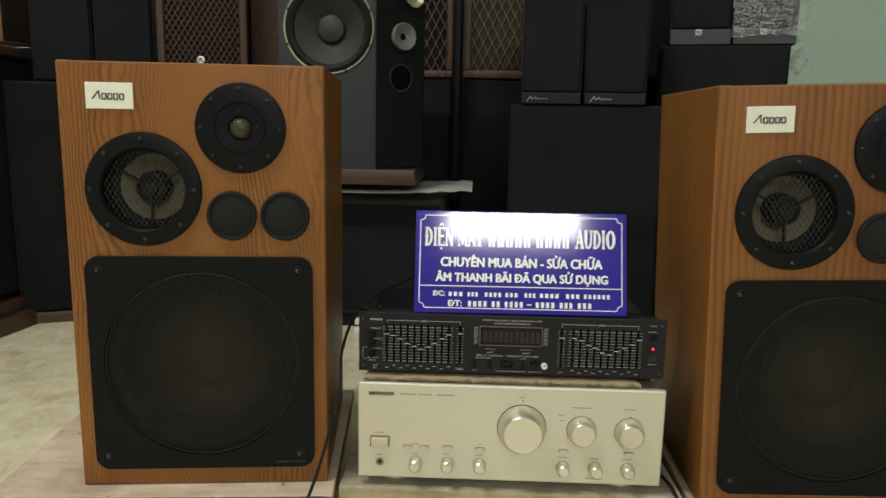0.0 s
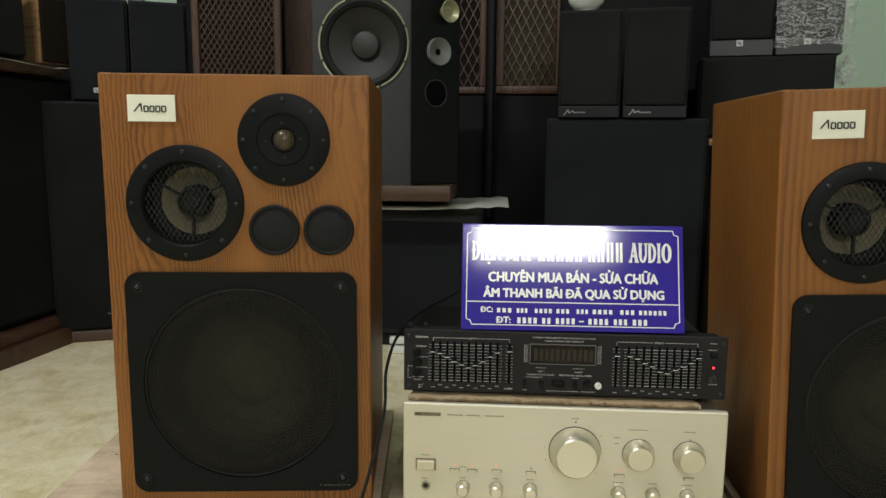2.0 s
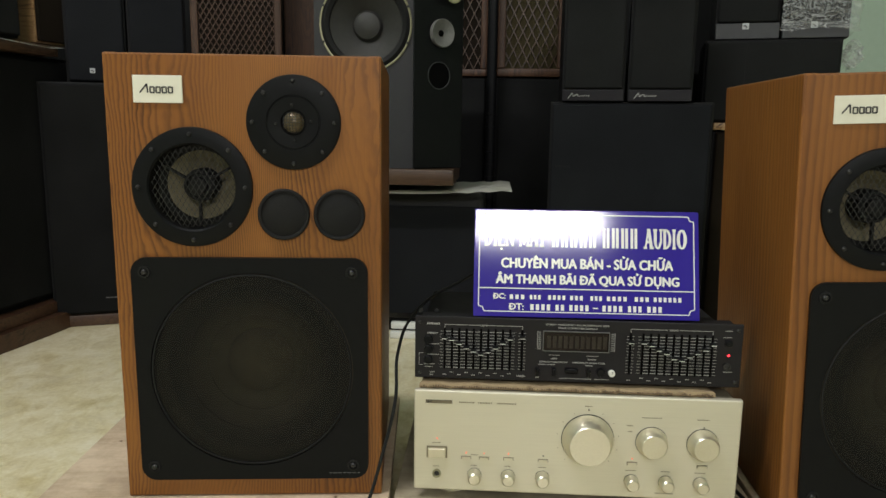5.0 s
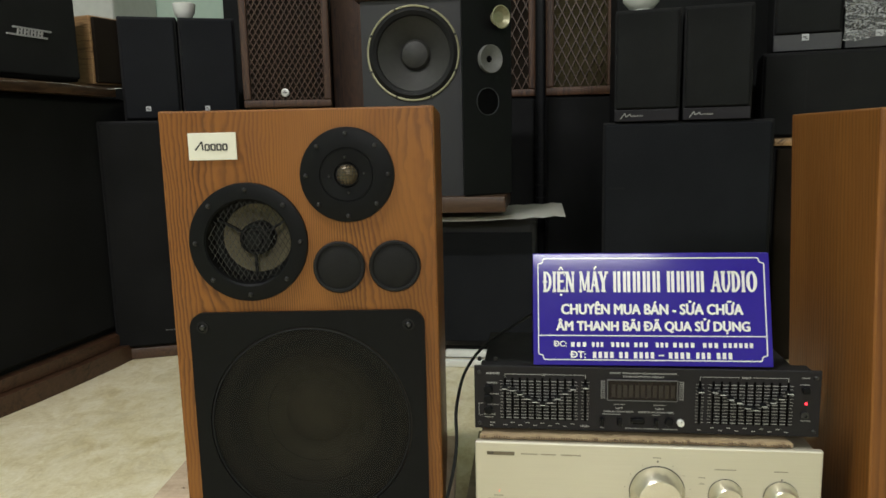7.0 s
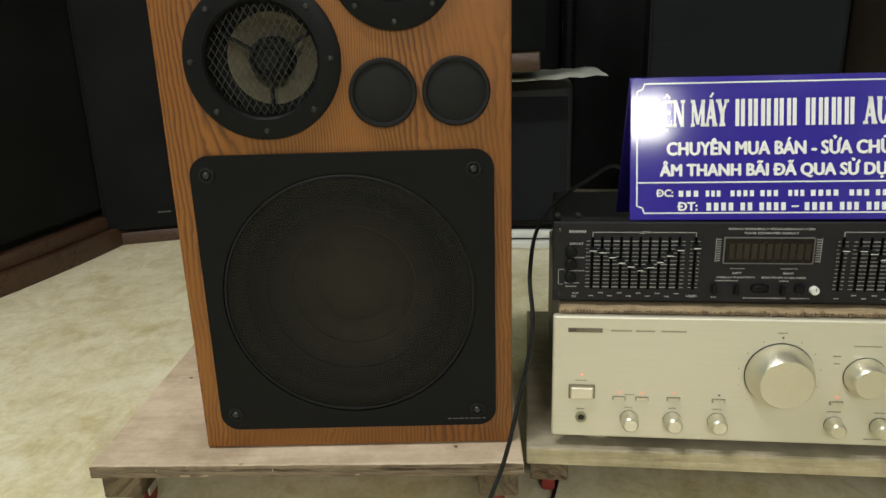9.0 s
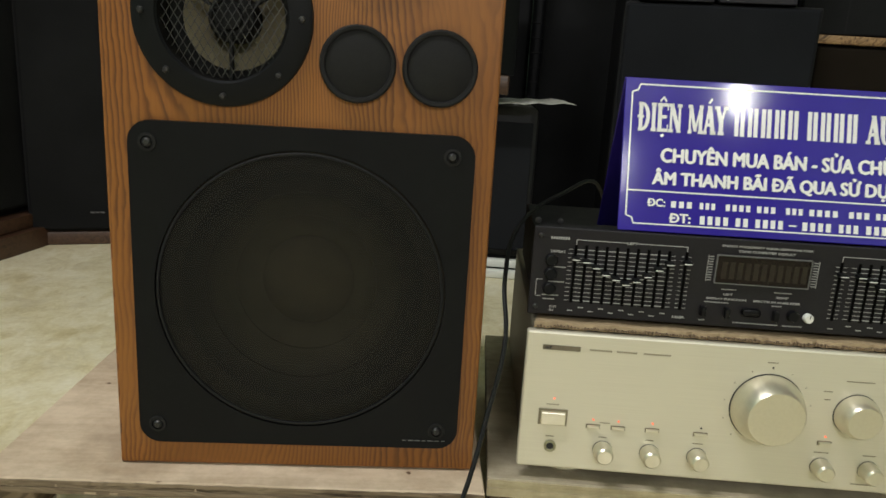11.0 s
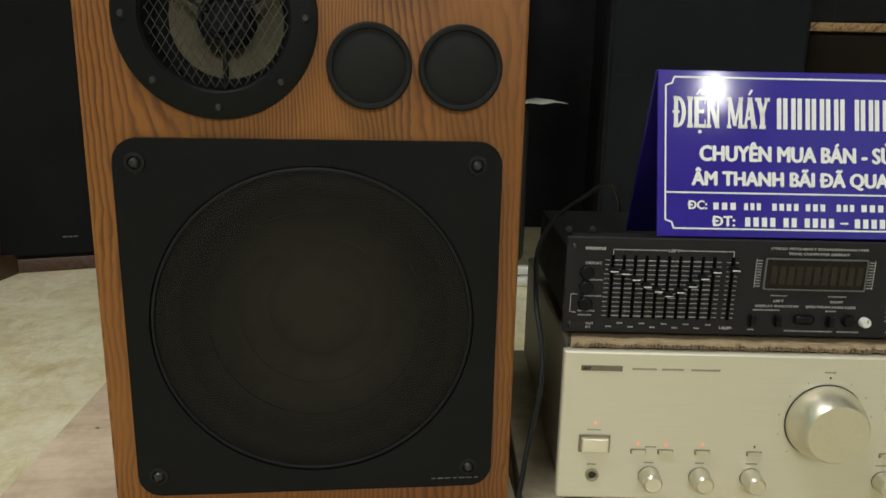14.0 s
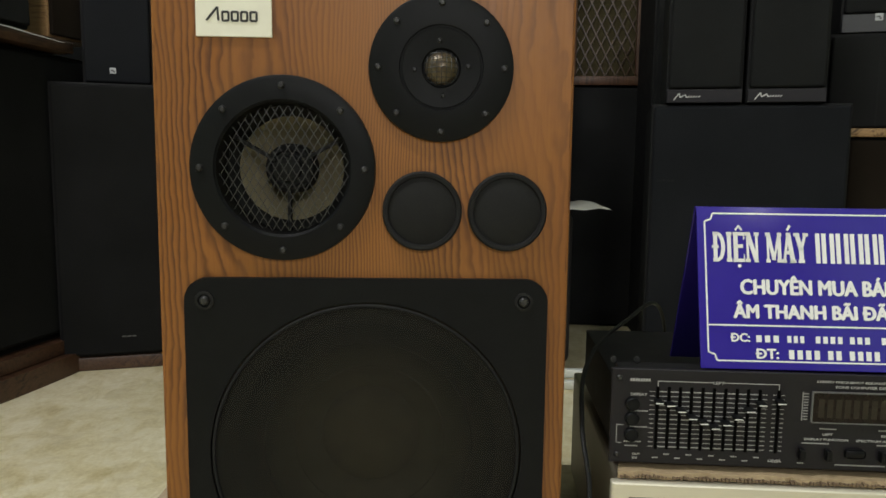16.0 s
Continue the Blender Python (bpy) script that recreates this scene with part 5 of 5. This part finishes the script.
grid = [[bm.verts.new((-0.63 + 1.17 * i / 20, -0.046 + 0.5 * j / 6, 0.8305 + (0.003 * math.sin(i * 0.9) - 0.008) * (j == 0) + 0.0015 * random.random() + (0.005 if i == 20 else 0))) for j in range(7)] for i in range(21)]
for i in range(20):
    for j in range(6):
        bm.faces.new((grid[i][j], grid[i + 1][j], grid[i + 1][j + 1], grid[i][j + 1]))
bmesh.ops.solidify(bm, geom=bm.faces[:], thickness=-0.0025)
sheet = part("paper_sheet", bm, PAPER)
sheet.matrix_world = pose(-1.49, 1.72, 0, 0, 0, 84)
tagged(sheet, "white paper sheet spread over the wooden board", "paper")
bo = cloth_speaker("monitor_speaker", pose(-1.459, 1.9227, 0.8375, 0, 0, 80), 0.396, 0.30, 0.27, "black cloth-fronted monitor speaker with raised grey emblem")
em = [(0.002 + 0.021 * k, 0.115, 0.017, 0.019) for k in range(4)]
part("emblem", strokes([((u - 0.007, v - 0.009), (u - 0.003, v + 0.009)) for u, v, _, _ in em] + [((u + 0.004, v - 0.009), (u + 0.008, v + 0.009)) for u, v, _, _ in em] + [((u - 0.006, v), (u + 0.007, v)) for u, v, _, _ in em] + [((-0.038, 0.105), (0.087, 0.105)), ((-0.018, 0.1235), (0.102, 0.1235))], 0.0042, 0, 0.003), GREYINK, bo, "raised grey emblem")
ws = thing("wood_speaker", pose(-1.414, 2.276, 0.8375, 0, 0, 74), "small tan wooden speaker with a dark front", "loudspeaker")
part("cabinet", box(-0.078, 0.075, 0.012, 0.2, 0, 0.198, 0.004), TAN, ws)
part("grille", box(-0.073, 0.070, 0, 0.0118, 0.005, 0.193, 0.004), CLOTHBROWN, ws)

# lattice-front speaker on a black one
cloth_speaker("floor_speaker", pose(-0.875, 2.28, 0, 0, 0, 12), 0.34, 0.3, 0.755, "black cloth-fronted speaker carrying the lattice speaker")
lattice_speaker(pose(-0.872, 2.25, 0.7565, 0, 0, 15), 0.252, 0.24, 0.60, 0.0165, 0.0275, "dark wooden speaker with fine diamond lattice front", DARKWOOD, CLOTHBROWN, 0.021, 0.0013, (-0.008, 0.042, 0.0115))
cab = part("dark_cabinet", box(-0.10, 0.085, 0, 0.3, 0, 1.45, 0.004), DARKWOOD)
cab.matrix_world = pose(-0.683, 2.42, 0)
tagged(cab, "narrow dark brown wooden cabinet standing between speakers", "cabinet")

# black backdrop boxes added to keep the gaps behind them dark
cloth_speaker("tall_speaker", pose(-1.60, 2.70, 0, 0, 0, 0), 0.60, 0.2, 1.02, "added black backdrop box behind the grey pair", front=CLOTHDARK)
cloth_speaker("tall_speaker", pose(-1.04, 2.77, 0, 0, 0, 0), 0.50, 0.17, 1.55, "added tall black backdrop box behind the lattice one")

# open woofer speaker and the slim tower on a board
sub = thing("subwoofer", pose(-0.285, 2.25, 0.040, 0, 0, 0), "black subwoofer with rounded top edge under paper", "loudspeaker")
part("cabinet", box(-0.325, 0.132, 0, 0.34, 0, 0.384, 0.022, 4), SOFTBLACK, sub)
part("grille", box(-0.311, 0.118, -0.008, 0.0, 0.02, 0.345, 0.003), CLOTHGREY, sub)
part("foot_rail", box(-0.31, 0.12, 0.02, 0.32, -0.0385, -0.0002), BLACKMATT, sub)
for k, (z, y) in enumerate(((0.012, 2.19), (0.034, 2.215))):
    p = part("conduit", box(-0.42, 0.06, y - 0.012, y + 0.012, z - 0.0115, z + 0.009, 0.004), CERAMIC)
    tagged(p, "white plastic conduit lying on the floor", "conduit", "white conduits")
bm = bmesh.new()
random.seed(5)
grid = [[bm.verts.new((-0.62 + 0.545 * i / 18, 2.165 + 0.4 * j / 5, 0.4275 + (0.012 * max(0, (i - 10) / 8) * (1 + 0.3 * math.sin(3 * i)) + 0.0015 * random.random()))) for j in range(6)] for i in range(19)]
for i in range(18):
    for j in range(5):
        bm.faces.new((grid[i][j], grid[i + 1][j], grid[i + 1][j + 1], grid[i][j + 1]))
bmesh.ops.solidify(bm, geom=bm.faces[:], thickness=-0.011)
tagged(part("paper_pad", bm, PAPER), "white papers sticking out under the board", "paper")
base = part("base_board", box(-0.64, -0.238, 2.16, 2.5, 0.452, 0.496, 0.004), BOARD)
tagged(base, "brown wooden board carrying the speakers", "board")
wo = thing("woofer_cabinet", pose(-0.494, 2.19, 0.4965, 0, 0, 1), "dark grey speaker with a large exposed woofer", "loudspeaker")
bm = bmesh.new()
pierced([(-0.138, 0.0), (0.138, 0.0), (0.138, 0.535), (-0.138, 0.535)], [circle(0.006, 0.392, 0.114, 56)], 0.0, 0.018, bm)
GREYPAINT = speckled("dark_grey_paint", (0.017, 0.0175, 0.019), (0.024, 0.0245, 0.027), 300, 0.6)
part("front_panel", bm, GREYPAINT, wo)
for x in (-0.138, 0.12):
    part("side_panel", box(x, x + 0.018, 0.0182, 0.3, 0, 0.535), GREYPAINT, wo)
part("back_panel", box(-0.1198, 0.1198, 0.285, 0.3, 0.001, 0.534), GREYPAINT, wo)
part("top_panel", box(-0.1198, 0.1198, 0.0182, 0.2848, 0.52, 0.534), GREYPAINT, wo)
drv = part("woofer", lathe([(0.1285, -0.0002), (0.1285, -0.004), (0.126, -0.0055), (0.1235, -0.005), (0.1225, -0.003)], 0.006, 0.392, 64), GOLD, wo, "pale gold woofer rim")
part("surround", lathe([(0.1225, -0.003), (0.113, -0.009), (0.102, -0.003), (0.100, 0.004)], 0.006, 0.392, 56), RUBBER, drv)
part("cone", lathe([(0.100, 0.004), (0.07, 0.022), (0.042, 0.040)], 0.006, 0.392, 56), CONEGREY, drv)
part("dust_cap", lathe([(0.0425, 0.039), (0.036, 0.026), (0.02, 0.020), (0, 0.018)], 0.006, 0.392, 40), CONEGREY, drv)
for k in range(8):
    a = radians(45 * k + 22)
    screw_mesh(drv, 0.006 + 0.1255 * math.cos(a), 0.392 + 0.1255 * math.sin(a), -0.0055, 0.0035)
top = part("top_board", box(-0.152, 0.24, -0.012, 0.3, 0.5355, 0.553, 0.003), DARKWOOD)
top.matrix_world = pose(-0.494, 2.19, 0.4965, 0, 0, 1)
tagged(top, "dark brown board lying on the woofer cabinet", "board")
tw = thing("tower_speaker", pose(-0.287, 2.211, 0.4965, 0, 0, 40), "slim black tower speaker with silver tweeter", "loudspeaker")
bm = bmesh.new()
foot = [bm.verts.new((x, y, 0)) for x, y in ((-0.084, 0), (0.085, 0), (0.085, 0.14), (0.040, 0.14))]
wedge = bmesh.ops.extrude_face_region(bm, geom=[bm.faces.new(foot)])
bmesh.ops.translate(bm, verts=[v for v in wedge["geom"] if isinstance(v, bmesh.types.BMVert)], vec=(0, 0, 0.535))
bmesh.ops.recalc_face_normals(bm, faces=bm.faces)
bmesh.ops.bevel(bm, geom=list(bm.edges), offset=0.004, segments=2, affect="EDGES", profile=0.5)
part("cabinet", bm, GLOSSBLACK, tw, "black wedge-shaped cabinet")
part("tweeter", lathe([(0.038, -0.0002), (0.038, -0.012), (0.0365, -0.013), (0.020, -0.004), (0.009, -0.0008)], 0.006, 0.372, 40), CONESILVER, tw, "silver horn tweeter")
part("phase_plug", lathe([(0.009, -0.0008), (0.005, -0.005), (0, -0.007)], 0.006, 0.372, 24), SLOT, tw)
part("port", lathe([(0.038, -0.0002), (0.038, -0.003), (0.0362, -0.003), (0.034, 0.004)], 0.0, 0.258, 40), GREYSTRIP, tw, "round bass port with grey rim")
part("port_hole", lathe([(0.0352, -0.0015), (0, -0.0012)], 0.0, 0.258, 36), SLOT, tw)
part("horn", lathe([(0.018, -0.0002), (0.020, -0.016), (0.031, -0.026), (0.028, -0.027), (0.016, -0.014), (0, -0.012)], 0.03, 0.482, 40), GOLD, tw, "gold horn ring")

# lattice pair at the back, on black stands
lat_b = lattice_speaker(pose(-0.245, 2.90, 0.80, 0, 0, 0), 0.17, 0.28, 0.75, 0.033, 0.066, "brown wooden speaker with wide diamond lattice", FRAMEWOOD, CLOTHBROWN, 0.026, 0.0016, None, BOARD)
lat_c = lattice_speaker(pose(0.0, 2.90, 0.80, 0, 0, 0), 0.25, 0.28, 0.75, 0.033, 0.066, "brown wooden speaker with wide lattice over gold cloth", FRAMEWOOD, CLOTHGOLD, 0.030, 0.0019, None, BOARD)
cloth_speaker("floor_speaker", pose(-0.245, 2.90, 0, 0, 0, 0), 0.17, 0.3, 0.798, "black cloth-fronted stand speaker", front=CLOTH)
cloth_speaker("floor_speaker", pose(0.0, 2.90, 0, 0, 0, 0), 0.25, 0.3, 0.798, "black cloth-fronted speaker under the lattice one", front=CLOTH)
pole = thing("column_speaker", pose(-0.143, 2.80, 0, 0, 0, 0), "glossy black slim column with rings along it", "loudspeaker")
part("shaft", box(-0.018, 0.018, 0, 0.05, 0, 1.35, 0.012, 3), BLACK, pole)
for k in range(9):
    part("ring", box(-0.020, 0.020, -0.003, 0.052, 0.30 + 0.045 * k, 0.303 + 0.045 * k, 0.001), BLACK, pole)

# black pair on the big box
cloth_speaker("big_box_speaker", pose(0.252, 2.252, 0, 0, 0, -9), 0.448, 0.35, 0.690, "large black cloth-fronted box speaker on the floor", front=CLOTHGREY)
part("label_bar", bars([(-0.20 + 0.011 * k, 0.505, 0.008, 0.005) for k in range(4)], 0, 0.0006), BLACKMATT, bpy.data.objects["big_box_speaker"])
m1 = cloth_speaker("bookshelf_speaker", pose(0.146, 2.262, 0.6905, 0, 0, -9), 0.175, 0.24, 0.301, "black bookshelf speaker with grey strip and script mark", strip=0.033, script=True, strip_mat=CHARCOAL, group="black strip speakers")
m2 = copy_thing(m1, pose(0.326, 2.2335, 0.6905, 0, 0, -9))

cloth_speaker("tall_speaker", pose(0.370, 2.66, 0, 0, 0, 0), 0.53, 0.3, 1.45, "tall black cloth-fronted speaker behind the stacked pair")

# right bank by the green wall
cloth_speaker("floor_speaker", pose(0.70, 2.30, 0, 0, 0, 0), 0.40, 0.35, 0.615, "dark floor speaker with a tan wooden top", front=CLOTHBROWN)
tp = part("top_board", box(-0.205, 0.205, -0.006, 0.35, 0.6155, 0.636, 0.003), TAN)
tp.matrix_world = pose(0.70, 2.30, 0)
tagged(tp, "tan wooden board on the floor speaker", "board")
cloth_speaker("long_speaker", pose(0.668, 2.366, 0.6365, 0, 0, -12), 0.37, 0.32, 0.240, "wide black cloth-fronted speaker lying on its side")
part("seam", bars([(-0.07, 0.12, 0.003, 0.22)], 0, 0.0006), BLACKMATT, bpy.data.objects["long_speaker"])
j1 = cloth_speaker("bookshelf_speaker", pose(0.599, 2.389, 0.8775, 0, 0, -12), 0.178, 0.22, 0.30, "black bookshelf speaker with grey strip and white badge", strip=0.046, plate=(-0.005, 0.037, 0.018), group="speakers with white badges")
j2 = copy_thing(j1, pose(0.777, 2.351, 0.8775, 0, 0, -12))
j2["label"] = "black bookshelf speaker wrapped in clear crumpled plastic"
random.seed(11)
bm = bmesh.new()
bmesh.ops.create_grid(bm, x_segments=26, y_segments=40, size=0.5)
for v in bm.verts:
    a, b = v.co.x + 0.5, v.co.y + 0.5
    # film round the front and the open side
    x = -0.098 + 0.2 * min(1, a * 1.5)
    y = -0.012 + 0.24 * max(0, a * 1.5 - 1) / 0.5
    z = 0.02 + 0.31 * b
    w = Vector(noise.noise_vector(Vector((a * 9, b * 12, 3.1)))) * 0.012 + Vector(noise.noise_vector(Vector((a * 24, b * 30, 1.7)))) * 0.006
    v.co = Vector((x, y, z)) + Vector((w.x, -abs(w.y) * 1.6, w.z)) + Vector((0.012 * (a > 0.66), -0.004, 0))
film = part("plastic_wrap", bm, FILM, None, "", 60)
film.matrix_world = pose(0.777, 2.351, 0.8775, 0, 0, -12)
tagged(film, "crumpled clear plastic film wrapped round a speaker", "plastic wrap")
bm = bmesh.new()
bmesh.ops.create_icosphere(bm, subdivisions=4, radius=0.03)
for v in bm.verts:
    w = Vector(noise.noise_vector(v.co * 60)) * 0.016 + Vector(noise.noise_vector(v.co * 150)) * 0.008
    v.co = Vector((v.co.x * 0.7, v.co.y, v.co.z * 1.2)) + w
tail = part("plastic_wrap", bm, FILM, None, "", 60)
tail.matrix_world = pose(0.905, 2.40, 0.835)
tagged(tail, "loose knot of clear plastic film hanging down", "plastic wrap")


# white dishes set down on the speakers
def dish(m, r, label):
    bm = lathe([(0, 0), (r * 0.48, 0), (r * 0.52, -0.004), (r * 0.50, -0.010), (r * 0.62, -0.014), (r * 0.9, -0.032), (r, -0.058), (r * 0.97, -0.060), (r * 0.86, -0.036), (r * 0.5, -0.018), (0, -0.015)], 0, 0, 48)
    bmesh.ops.rotate(bm, verts=bm.verts, cent=(0, 0, 0), matrix=Matrix.Rotation(radians(-90), 3, "X"))
    zlow = min(v.co.z for v in bm.verts)
    bmesh.ops.translate(bm, verts=bm.verts, vec=(0, 0, -zlow))
    ob = part("white_dish", bm, CERAMIC)
    ob.matrix_world = m
    return tagged(ob, label, "dish", "white dishes")


dish(pose(0.140, 2.36, 0.992), 0.055, "white round dish standing on the black speaker")
dish(pose(-1.275, 2.455, 1.0400), 0.036, "white round dish standing on the grey speakers")
